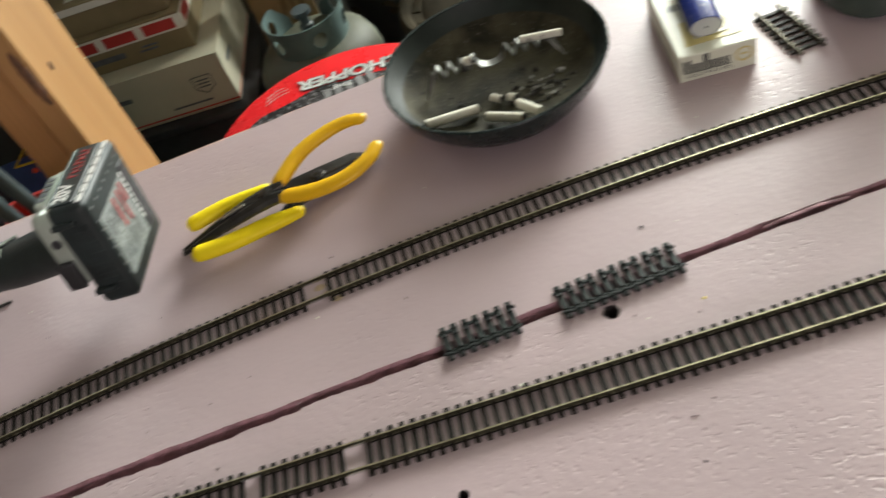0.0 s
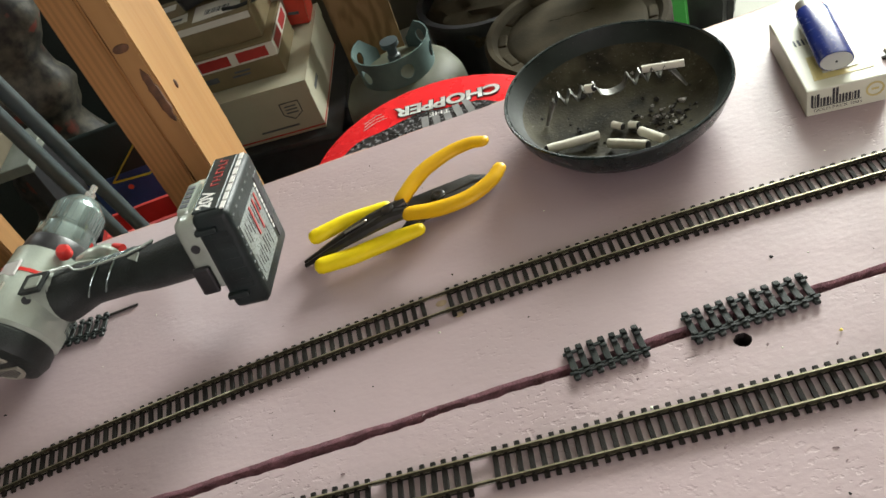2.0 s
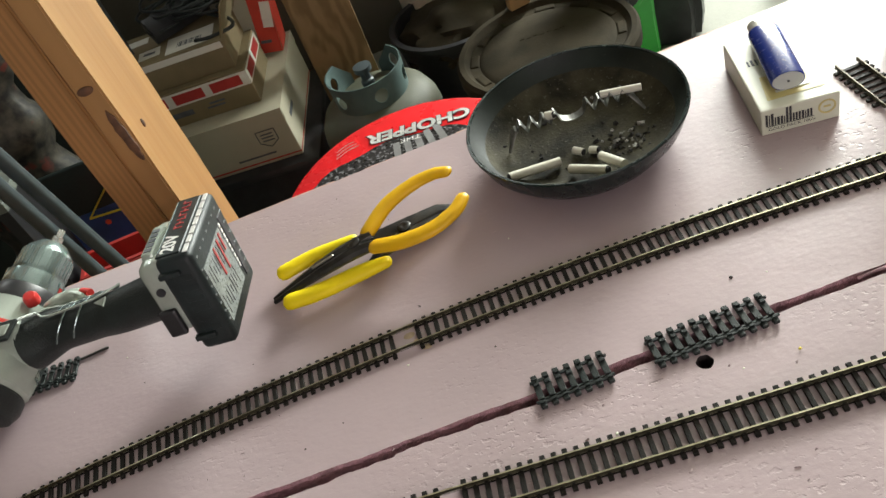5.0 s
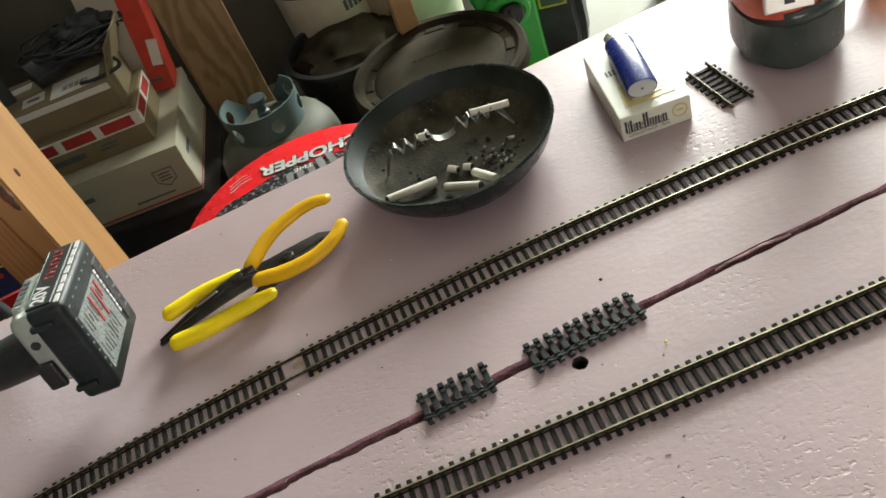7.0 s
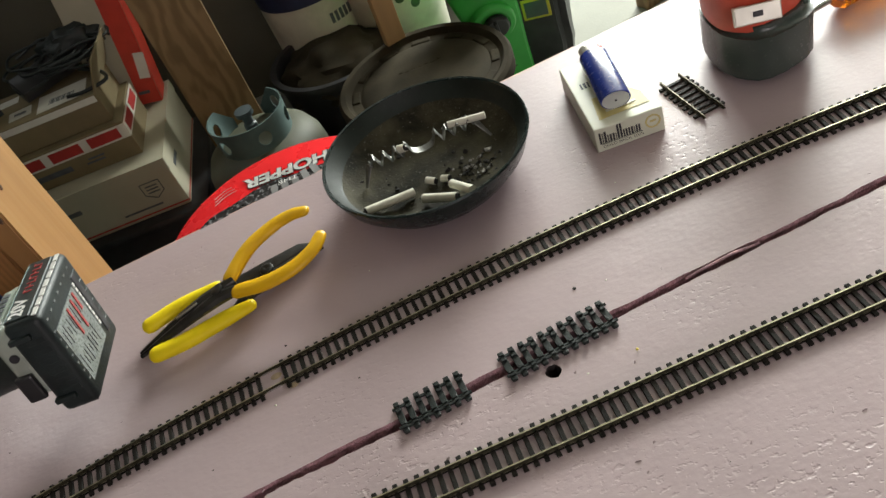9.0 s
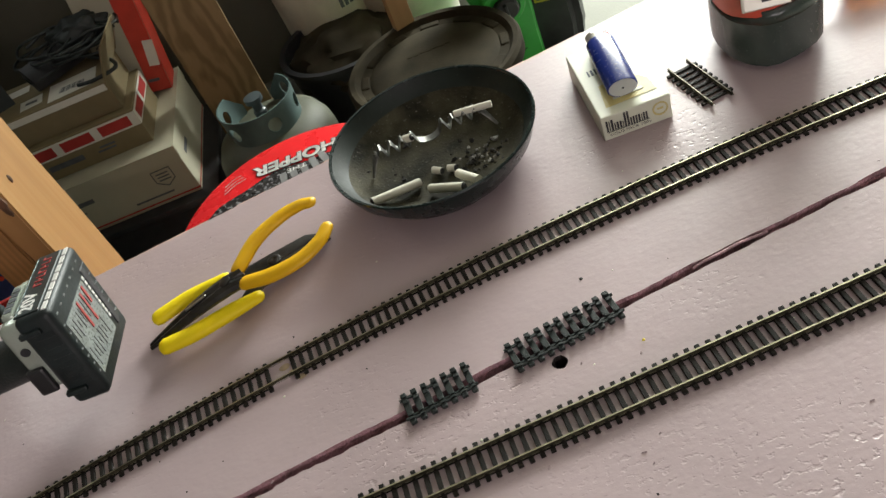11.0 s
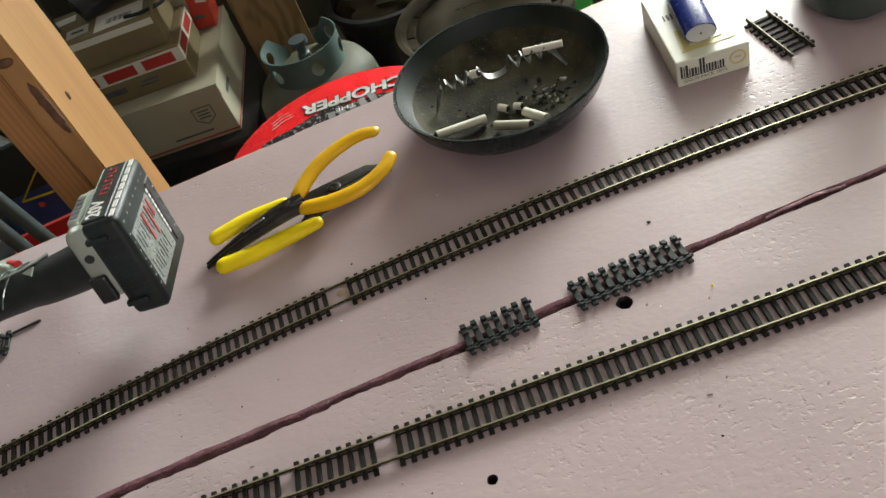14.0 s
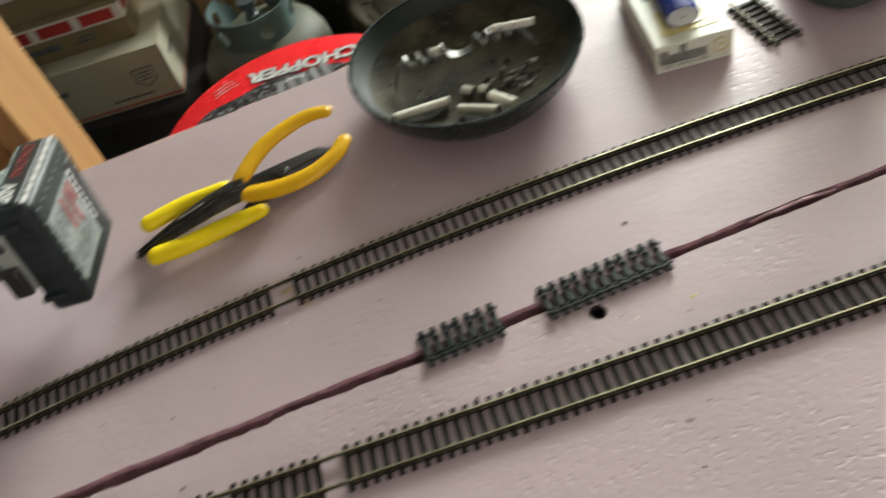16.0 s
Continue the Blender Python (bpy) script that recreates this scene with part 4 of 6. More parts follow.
# ---- cordless drill on its side ----
def drill():
    top = thing("cordless_drill", "grey white and black cordless drill driver lying on its side", "cordless drill")
    rear, bit = Vector((-0.494, 0.166, TOP + 0.0345)), Vector((-0.4270, 0.310, TOP + 0.060))
    d = (bit - rear).normalized()
    m = Matrix.Translation(rear) @ d.to_track_quat("Z", "X").to_matrix().to_4x4()

    def turned(name, profile, mat, label="", steps=40, oval=1.0):
        bm = bmesh.new()
        lathe(bm, profile, steps, m, oval)
        return part(name, bm, mat, top, label, smooth=35)

    turned("rear_cap", [(0, -0.006), (0.020, -0.006), (0.029, -0.002), (0.0325, 0.006), (0.0325, 0.014), (0.031, 0.016), (0, 0.016)], BLACK_RUB, "black rubber rear cap")
    turned("motor_housing", [(0, 0.015), (0.030, 0.015), (0.0335, 0.019), (0.0345, 0.035), (0.0335, 0.052), (0.0305, 0.062), (0.029, 0.084), (0, 0.084)], DRILL_WHITE)
    turned("clutch_ring", [(0, 0.083), (0.0262, 0.083), (0.0266, 0.088), (0.0252, 0.098), (0.024, 0.100), (0, 0.100)], BLACK_PL, "black clutch ring")
    turned("collar", [(0, 0.0995), (0.0232, 0.0995), (0.0236, 0.104), (0.0222, 0.114), (0, 0.114)], GREY_SHELL, "grey ring with red numbers")
    for a in (-0.35, 0.0, 0.30, 0.62):
        bm = bmesh.new()
        box(bm, (0.0008, 0.0034, 0.0046), (0.0238, 0, 0.1060), m @ Matrix.Rotation(DRILL_TOP + a, 4, "Z"))
        part("ring_mark", bm, RED_PL, top, "red printed mark")
    turned("chuck", [(0, 0.113), (0.0195, 0.113), (0.0206, 0.118), (0.0206, 0.134), (0.0190, 0.139), (0.012, 0.147), (0.006, 0.148), (0, 0.148)], GREY_SHELL, "fluted grey keyless chuck")
    turned("bit_holder", [(0, 0.147), (0.0048, 0.147), (0.0048, 0.156), (0.0030, 0.157), (0.0030, 0.164), (0, 0.1655)], STEEL, "bright steel screw bit", steps=6)
    for k in range(14):
        a = 2 * math.pi * k / 14
        bm = bmesh.new()
        box(bm, (0.0010, 0.0022, 0.013), (0.0232, 0, 0.1065), m @ Matrix.Rotation(a, 4, "Z"))
        part("collar_rib", bm, GREY_SHELL, top)
    bm = bmesh.new()
    for t0 in np.linspace(-0.5, 1.0, 7):
        box(bm, (0.0012, 0.0075, 0.030), (0.0336, 0, 0.046), m @ Matrix.Rotation(DRILL_TOP + t0 * 0.22, 4, "Z"))
    part("side_badge", bm, GREY_SHELL, top, "glossy grey badge strip")
    # vents of the rear cap: two half-moon grilles with slots
    for s in (-1, 1):
        bm = bmesh.new()
        mm = m @ Matrix.Rotation(1.30, 4, "Z")
        arc = [(0.0205 * math.cos(t), s * (0.0042 + 0.0150 * math.sin(t))) for t in np.linspace(0, math.pi, 15)]
        vs = [bm.verts.new(mm @ Vector((x, y, -0.0060))) for x, y in arc]
        bm.faces.new(vs)
        geo = bmesh.ops.extrude_face_region(bm, geom=bm.faces[:])["geom"]
        bmesh.ops.translate(bm, vec=-d * 0.0014, verts=[g for g in geo if isinstance(g, bmesh.types.BMVert)])
        grille = part("vent_grille", bm, VENT, top, "cream half-moon vent grille")
        for k in range(-3, 4):
            bm = bmesh.new()
            box(bm, (0.0012, 0.0110 - abs(k) * 0.0016, 0.0006), (k * 0.0046, s * (0.0108 - abs(k) * 0.0008), -0.0076), mm)
            part("slot", bm, INK, grille)
    # body cheek that swells towards the handle
    hub = m @ Vector((0, 0, 0.046))
    foot = Vector((-0.3165, 0.1745, TOP + 0.0635))
    h = (foot - hub).normalized()
    bm = bmesh.new()
    tube(bm, smooth_line([hub + h * 0.004, hub + h * 0.026, hub + h * 0.046], 5), [0.027] * 3 + [0.0245] * 3 + [0.0215] * 3 + [0.0185] * 2, 20, 0.86, up=(d.x, d.y, d.z))
    part("shoulder", bm, DRILL_WHITE, top, "grey white shell shoulder", smooth=50)
    # black-edged inset on the shoulder
    over_side = h.cross(d).normalized()
    over_side = over_side if over_side.z > 0 else -over_side
    seat = Matrix.Translation(hub + h * 0.030 + over_side * 0.0245 - d * 0.004) @ Matrix((h, d, over_side)).transposed().to_4x4() @ Matrix.Rotation(0.12, 4, "Y")
    for size, centre, mat, name in (((0.020, 0.018, 0.003), (0, 0, 0), BLACK_RUB, "inset_frame"), ((0.012, 0.010, 0.003), (0.001, 0, 0.0009), DRILL_WHITE, "inset_panel")):
        bm = bmesh.new()
        box(bm, size, centre, seat, bevel=0.0012)
        part(name, bm, mat, top)
    bm = bmesh.new()
    pts = smooth_line([hub + h * 0.036, hub + h * 0.062 + d * 0.002, hub + h * 0.092, hub + h * 0.122 - d * 0.002, foot + h * 0.004], 5)
    n = len(pts)
    tube(bm, pts, [float(np.interp(i / (n - 1), [0, 0.25, 0.6, 1], [0.0205, 0.0155, 0.0142, 0.0175])) for i in range(n)], 20, 1.12, up=(d.x, d.y, d.z))
    part("handle", bm, BLACK_RUB, top, "black rubber grip", smooth=50)
    for k, off in enumerate((0.072, 0.088)):
        bm = bmesh.new()
        c = hub + h * off
        side = h.cross(d).normalized()
        if side.z < 0:
            side = -side
        arc = [c + (side * math.cos(t) + d * math.sin(t) * 1.1) * 0.0158 + h * 0.008 * math.cos(t * 1.3) for t in np.linspace(-1.25, 0.75, 13)]
        tube(bm, arc, 0.0008, 6)
        part("grip_line", bm, GREY_SHELL, top, "pale moulded line")
    # textured panel of the grip
    side = h.cross(d).normalized()
    side = side if side.z > 0 else -side
    for i in range(7):
        for j in range(3):
            bm = bmesh.new()
            c = hub + h * (0.060 + i * 0.0088) + (side * math.cos(0.42 + j * 0.28) + d * 1.1 * math.sin(0.42 + j * 0.28)) * 0.0156
            mm = Matrix.Translation(c) @ Matrix((h, d, side)).transposed().to_4x4() @ Matrix.Rotation(-0.42 - j * 0.2, 4, "X")
            box(bm, (0.0072, 0.0036, 0.0016), (0, 0, 0), mm, bevel=0.0004, seg=1)
            part("grip_pad", bm, GREY_TUBE, top)
    # pale trim round the textured panel, and a small pale button
    def on_grip(u, a, r=0.0163):
        return hub + h * u + (side * math.cos(a) + d * 1.1 * math.sin(a)) * r
    loop = ((0.050, 0.45, 0.0198), (0.058, 0.20, 0.0178), (0.066, 0.14, 0.0168), (0.085, 0.16), (0.105, 0.18), (0.117, 0.30, 0.0166), (0.122, 0.75, 0.0170), (0.115, 1.15, 0.0170), (0.085, 1.20, 0.0170), (0.062, 1.15, 0.0178), (0.052, 0.80, 0.0192), (0.050, 0.45, 0.0198))
    for path, radius in ((loop, 0.0009), (((0.030, 0.0, 0.0250), (0.040, 0.26, 0.0222), (0.050, 0.45, 0.0200)), 0.0011)):
        bm = bmesh.new()
        tube(bm, [on_grip(*q) for q in path], radius, 6)
        part("grip_trim", bm, DRILL_WHITE, top, "pale moulded trim line", smooth=40)
    for u in (0.072, 0.086, 0.100):
        bm = bmesh.new()
        tube(bm, [on_grip(u + 0.004 * a, 0.17 + a, 0.0168) for a in (0.0, 0.33, 0.66, 1.0)], 0.0005, 6)
        part("panel_rib", bm, GREY_SHELL, top)
    bm = bmesh.new()
    tri = [on_grip(0.110, -0.12, 0.0158), on_grip(0.120, -0.02, 0.0164), on_grip(0.120, -0.42, 0.0164)]
    up3 = [q + side * 0.0014 for q in tri]
    vs = [bm.verts.new(q) for q in tri + up3]
    bm.faces.new(vs[3:])
    bm.faces.new(vs[2::-1])
    for i in range(3):
        bm.faces.new((vs[i], vs[(i + 1) % 3], vs[3 + (i + 1) % 3], vs[3 + i]))
    part("lock_button", bm, DRILL_WHITE, top, "small pale triangular button")
    for k in range(30):
        bm = bmesh.new()
        box(bm, (0.0011, 0.0026, 0.017), (0.0205, 0, 0.1265), m @ Matrix.Rotation(2 * math.pi * k / 30, 4, "Z"))
        part("chuck_flute", bm, GREY_SHELL, top)
    bm = bmesh.new()
    c = hub + h * 0.030 + d * 0.030 + side * 0.012
    lathe(bm, [(0, 0), (0.0058, 0), (0.0058, 0.006), (0.0042, 0.0085), (0, 0.009)], 20, Matrix.Translation(c) @ (side * 0.8 + h * 0.3).to_track_quat("Z", "Y").to_matrix().to_4x4())
    part("direction_button", bm, RED_PL, top, "round red button", smooth=40)
    bm = bmesh.new()
    tube(bm, smooth_line([hub + h * 0.040 + d * 0.024, hub + h * 0.052 + d * 0.030, hub + h * 0.066 + d * 0.028, hub + h * 0.078 + d * 0.020], 4), [0.009] * 4 + [0.008] * 4 + [0.007] * 4 + [0.005], 12)
    part("trigger", bm, DRILL_WHITE, top, "pale trigger with red edge", smooth=50)
    bm = bmesh.new()
    tube(bm, [hub + h * 0.070 + d * 0.030 + side * 0.003, hub + h * 0.080 + d * 0.0255 + side * 0.003], 0.0035, 10)
    part("trigger_edge", bm, RED_PL, top, smooth=50)
    bm = bmesh.new()
    lathe(bm, [(0.0300, 0.060), (0.0316, 0.060), (0.0312, 0.063), (0.0300, 0.063)], 40, m, close=True)
    part("red_stripe", bm, RED_PL, top)
    bm = bmesh.new()
    box(bm, (0.017, 0.014, 0.002), (0, 0, 0), Matrix.Translation(hub + h * 0.004 + side * 0.0315 + d * 0.012) @ Matrix((h, d, side)).transposed().to_4x4(), bevel=0.0006, seg=1)
    part("gear_switch", bm, LABEL_WHITE, top, "pale sliding gear switch")
    for k in (-1, 0, 1):
        bm = bmesh.new()
        box(bm, (0.002, 0.024, 0.0016), (k * 0.0048, 0, 0), Matrix.Translation(hub + side * 0.0338 + h * 0.004 - d * 0.014) @ Matrix((h, d, side)).transposed().to_4x4())
        part("vent_rib", bm, VENT, top)
    for a, z in ((0.9, 0.030), (-0.4, 0.040)):
        bm = bmesh.new()
        lathe(bm, [(0, 0), (0.0034, 0), (0.0034, 0.001), (0, 0.001)], 14, Matrix.Translation(m @ Vector((0, 0, z)) + (side * math.cos(a) + h * math.sin(a)) * 0.0342) @ (side * math.cos(a) + h * math.sin(a)).to_track_quat("Z", "Y").to_matrix().to_4x4())
        part("screw_recess", bm, INK, top)
    # foot of the handle and the battery
    b = Matrix.Translation((-0.2805, 0.1715, TOP + 0.0728)) @ pose(0, 0, 0, -9, 1.4, -6.2)
    bm = bmesh.new()
    box(bm, (0.022, 0.064, 0.058), (-0.0245, 0.002, 0), b, bevel=0.007, seg=3)
    box(bm, (0.010, 0.040, 0.064), (-0.028, 0.002, 0), b, bevel=0.003)
    part("battery_foot", bm, DRILL_WHITE, top, "grey white battery foot", smooth=45)
    bm = bmesh.new()
    lathe(bm, [(0, 0), (0.0032, 0), (0.0032, 0.0012), (0, 0.0012)], 14, b @ pose(-0.0255, -0.0300, 0.008, 90, 0, 0))
    part("screw_recess", bm, INK, top)
    bm = bmesh.new()
    for k in range(5):
        box(bm, (0.0052, 0.0040, 0.0006), (-0.0275, -0.012 + k * 0.0062, 0.0322), b)
    part("foot_print", bm, INK_SOFT, top, "faded printed bars")
    bm = bmesh.new()
    box(bm, (0.013, 0.005, 0.022), (-0.0285, -0.0315, -0.017), b, bevel=0.002)
    part("release_latch", bm, BLACK_PL, top)
    bm = bmesh.new()
    box(bm, (0.026, 0.084, 0.077), (-0.0015, 0, -0.0015), b, bevel=0.005, seg=3)
    battery = part("battery", bm, BATTERY_BLACK, top, "black battery pack with worn grey label", smooth=40)
    # raised top plate with its print
    bm = bmesh.new()
    box(bm, (0.0175, 0.074, 0.0016), (-0.0045, 0, 0.0372), b, bevel=0.0006, seg=1)
    part("top_plate", bm, BATTERY_BLACK, battery)
    for k in range(9):
        bm = bmesh.new()
        box(bm, (0.014, 0.0042, 0.003), (0.001, -0.036 + k * 0.009, -0.0395), b, bevel=0.0008, seg=1)
        part("rib", bm, BATTERY_BLACK, battery)
    for k in range(6):
        bm = bmesh.new()
        box(bm, (0.013, 0.0012, 0.0050), (0.0, -0.0416, -0.022 + k * 0.0085), b, bevel=0.0004, seg=1)
        part("rib", bm, BATTERY_BLACK, battery)
    for z in (0.026, -0.027):
        bm = bmesh.new()
        box(bm, (0.015, 0.005, 0.0040), (-0.007, -0.0425, z), b, bevel=0.001)
        part("catch", bm, BATTERY_BLACK, battery, "small moulded catch")
    bm = bmesh.new()
    box(bm, (0.0008, 0.052, 0.046), (0.0116, -0.0085, -0.0040), b)
    part("label", bm, LABEL_GREY, battery, "scuffed pale grey label with unreadable print")
    bm = bmesh.new()
    for i in range(9):
        for j in range(2):
            w = 0.011 + 0.005 * math.sin(i * 2.3 + j * 1.7)
            box(bm, (0.0004, 0.0010, w), (0.0122, -0.0300 + i * 0.0046, -0.0150 - j * 0.0002 if j else 0.0080), b)
    part("label_print", bm, LABEL_DIM, battery, "rows of unreadable dark print")
    for y, z, w in ((0.0110, 0.0105, 0.014), (0.0030, 0.0050, 0.024), (-0.0080, 0.0060, 0.022)):
        bm = bmesh.new()
        box(bm, (0.0005, 0.0025, w), (0.0124, y, z), b)
        part("label_bar", bm, RED_PRINT, battery, "red printed bar")
    bm = bmesh.new()
    for k in range(9):
        box(bm, (0.0005, 0.0026, 0.0030), (0.0119, 0.0212, 0.0180 - k * 0.0044), b)
    part("maker_print", bm, LABEL_WHITE, battery, "white maker's mark as bars")
    bm = bmesh.new()
    for k in range(7):
        box(bm, (0.0005, 0.0024, 0.0012), (0.0119, -0.0375, 0.020 - k * 0.0070), b)
        box(bm, (0.0005, 0.0030, 0.0012), (0.0119, 0.028 - k * 0.0105, 0.0290), b)
    part("edge_ticks", bm, LABEL_DIM, battery)
    bm = bmesh.new()
    box(bm, (0.0030, 0.0080, 0.052), (0.0108, 0.0278, -0.0030), b, bevel=0.001)
    part("slot", bm, INK, battery, "dark recessed slot")
    for k in range(6):
        bm = bmesh.new()
        box(bm, (0.0012, 0.0060, 0.0010), (0.0113, 0.0345, 0.0220 - k * 0.0088), b, bevel=0.0003, seg=1)
        part("rib", bm, BATTERY_BLACK, battery)
    bm = bmesh.new()
    for k in range(7):
        box(bm, (0.0030, 0.0090, 0.0008), (0.0075, -0.033 + k * 0.0110, 0.0370), b)
    part("edge_print", bm, LABEL_WHITE, battery, "white printed dashes along the edge")
    bm = bmesh.new()
    box(bm, (0.0006, 0.068, 0.0006), (-0.0125, 0.0, 0.0381), b)
    part("edge_line", bm, GREY_SHELL, battery)
    writing("20V", 0.0135, LABEL_WHITE, battery, b @ pose(-0.0050, -0.024, 0.0383, 0, 0, 90), "lettering", weight=0.0004)
    bm = bmesh.new()
    for k in range(7):
        box(bm, (0.0062, 0.0010, 0.0005), (-0.0040, -0.0045 + k * 0.0056, 0.0382), b)
        box(bm, (0.0010, 0.0032, 0.0005), (-0.0040 + 0.0026 * (k % 3 - 1), -0.0030 + k * 0.0056, 0.0382), b)
    part("maker_mark", bm, RED_PRINT, battery, "red maker's mark as bars")


DRILL_TOP = 2.2
GREY_SHELL = material("grey_chuck_plastic", (0.28, 0.350, 0.340), 0.22, metal=0.75, vary=0.1, scale=60, bump=0.06, fine=400)
LABEL_DIM = material("faded_print", (0.13, 0.14, 0.14), 0.5, vary=0.3, scale=200, bump=0)
VENT = material("cream_vent", (0.36, 0.35, 0.29), 0.5, vary=0.1, bump=0.05)
BATTERY_BLACK = material("black_battery_plastic", (0.0135, 0.0200, 0.0205), 0.46, spec=0.35, vary=0.3, scale=50, bump=0.12, fine=500)
drill()

red_tool = thing("snips", "hand tool with red dipped handles behind the drill", "hand tool")
for a, bnd in (((-0.556, 0.2985, TOP + 0.0085), (-0.612, 0.304, TOP + 0.0085)), ((-0.549, 0.272, TOP + 0.0085), (-0.607, 0.262, TOP + 0.0085))):
    grip("handle", [a, ((a[0] + bnd[0]) / 2, (a[1] + bnd[1]) / 2 + 0.001, a[2]), bnd], [0.0075, 0.0085, 0.0075], red_tool, RED_PL)
    jaws([(a[0] + 0.026, a[1] - 0.004, TOP + 0.007), (a[0] + 0.012, a[1] - 0.001, TOP + 0.0075), a], [0.004, 0.005, 0.005], 0.6, red_tool, "shank")

nail = thing("nail", "thin steel nail lying on the foam", "nail")
bm = bmesh.new()
tube(bm, [(-0.441, 0.2145, TOP + 0.0012), (-0.409, 0.2165, TOP + 0.0012)], 0.0011, 8)
part("shaft", bm, BLACK_STEEL, nail)


# ---- the pair of studs behind the table, and one more beside them ----
def stud(label, x0, x1, y0, y1, z1, knots=(), scar=False, mat=PINE):
    top = thing("timber_stud", label, "timber post", pose((x0 + x1) / 2, (y0 + y1) / 2, FLOOR), group="upright studs behind the table")
    bm = bmesh.new()
    h = z1 - FLOOR
    tmp = bmesh.new()
    bmesh.ops.create_cube(tmp, size=1)
    bmesh.ops.scale(tmp, vec=(x1 - x0, y1 - y0, h), verts=tmp.verts)
    bmesh.ops.translate(tmp, vec=(0, 0, h / 2), verts=tmp.verts)
    bmesh.ops.bevel(tmp, geom=[e for e in tmp.edges if abs(e.verts[0].co.z - e.verts[1].co.z) > 0.1], offset=0.0022, segments=3, affect="EDGES")
    bmesh.ops.subdivide_edges(tmp, edges=[e for e in tmp.edges if abs(e.verts[0].co.z - e.verts[1].co.z) > 0.1], cuts=40)
    for v in tmp.verts:
        k = noise.noise(Vector((x0 * 9 + v.co.x * 30, v.co.y * 30, v.co.z * 9)))
        v.co.x += 0.0018 * k
        v.co.y += 0.0014 * k
    merge(bm, tmp)
    part("timber", bm, mat, top, smooth=40)
    for fx, z, s, side in knots:
        bm = bmesh.new()
        lathe(bm, [(0, 0.0012), (0.6 * s, 0.0012), (s, 0.0002), (s, -0.003), (0, -0.003)], 16, oval=0.55,
              m=(pose(fx, -(y1 - y0) / 2 - 0.0012, z - FLOOR, 90, 0, 0) if side == "front" else pose((x1 - x0) / 2 + 0.0012, fx, z - FLOOR, 0, 90, 0)))
        part("knot", bm, KNOT, top, smooth=30)
    if scar:
        bm = bmesh.new()
        lathe(bm, [(0, 0.0010), (0.0032, 0.0012), (0.0044, 0.0006), (0.0048, -0.0030)], 40, oval=7.0)
        for v in bm.verts:
            k = noise.noise(Vector((v.co.x * 300, v.co.y * 110, 3.0)))
            v.co = Vector((v.co.x * (1 + 0.5 * k) - 0.05 * v.co.y, v.co.y, v.co.z + 0.0006 * k))
        bmesh.ops.transform(bm, matrix=pose((x1 - x0) / 2 - 0.0062, -(y1 - y0) / 2 - 0.0010, 0.852 - FLOOR, 90, 0, 0), verts=bm.verts)
        part("bark_scar", bm, KNOT, top, "long dark bark scar along the edge", smooth=40)
    return top


stud("rough pine stud of a doubled post standing behind the table", -0.437, -0.4035, 0.452, 0.541, FLOOR + 2.6)
# Width and depth follow the camera's view, not a usual stud section.
stud("pine stud with a sunlit edge, sized to fit the camera's view", -0.4015, -0.3780, 0.450, 0.590, FLOOR + 2.6,
     [(-0.001, 0.909, 0.0080, "front"), (-0.028, 0.838, 0.005, "side")], scar=True, mat=PINE_PLAIN)
stud("pale pine stud beyond the drill", -0.720, -0.624, 0.450, 0.488, FLOOR + 1.55, [(0.02, 0.80, 0.012, "front"), (-0.01, 0.74, 0.010, "front")])


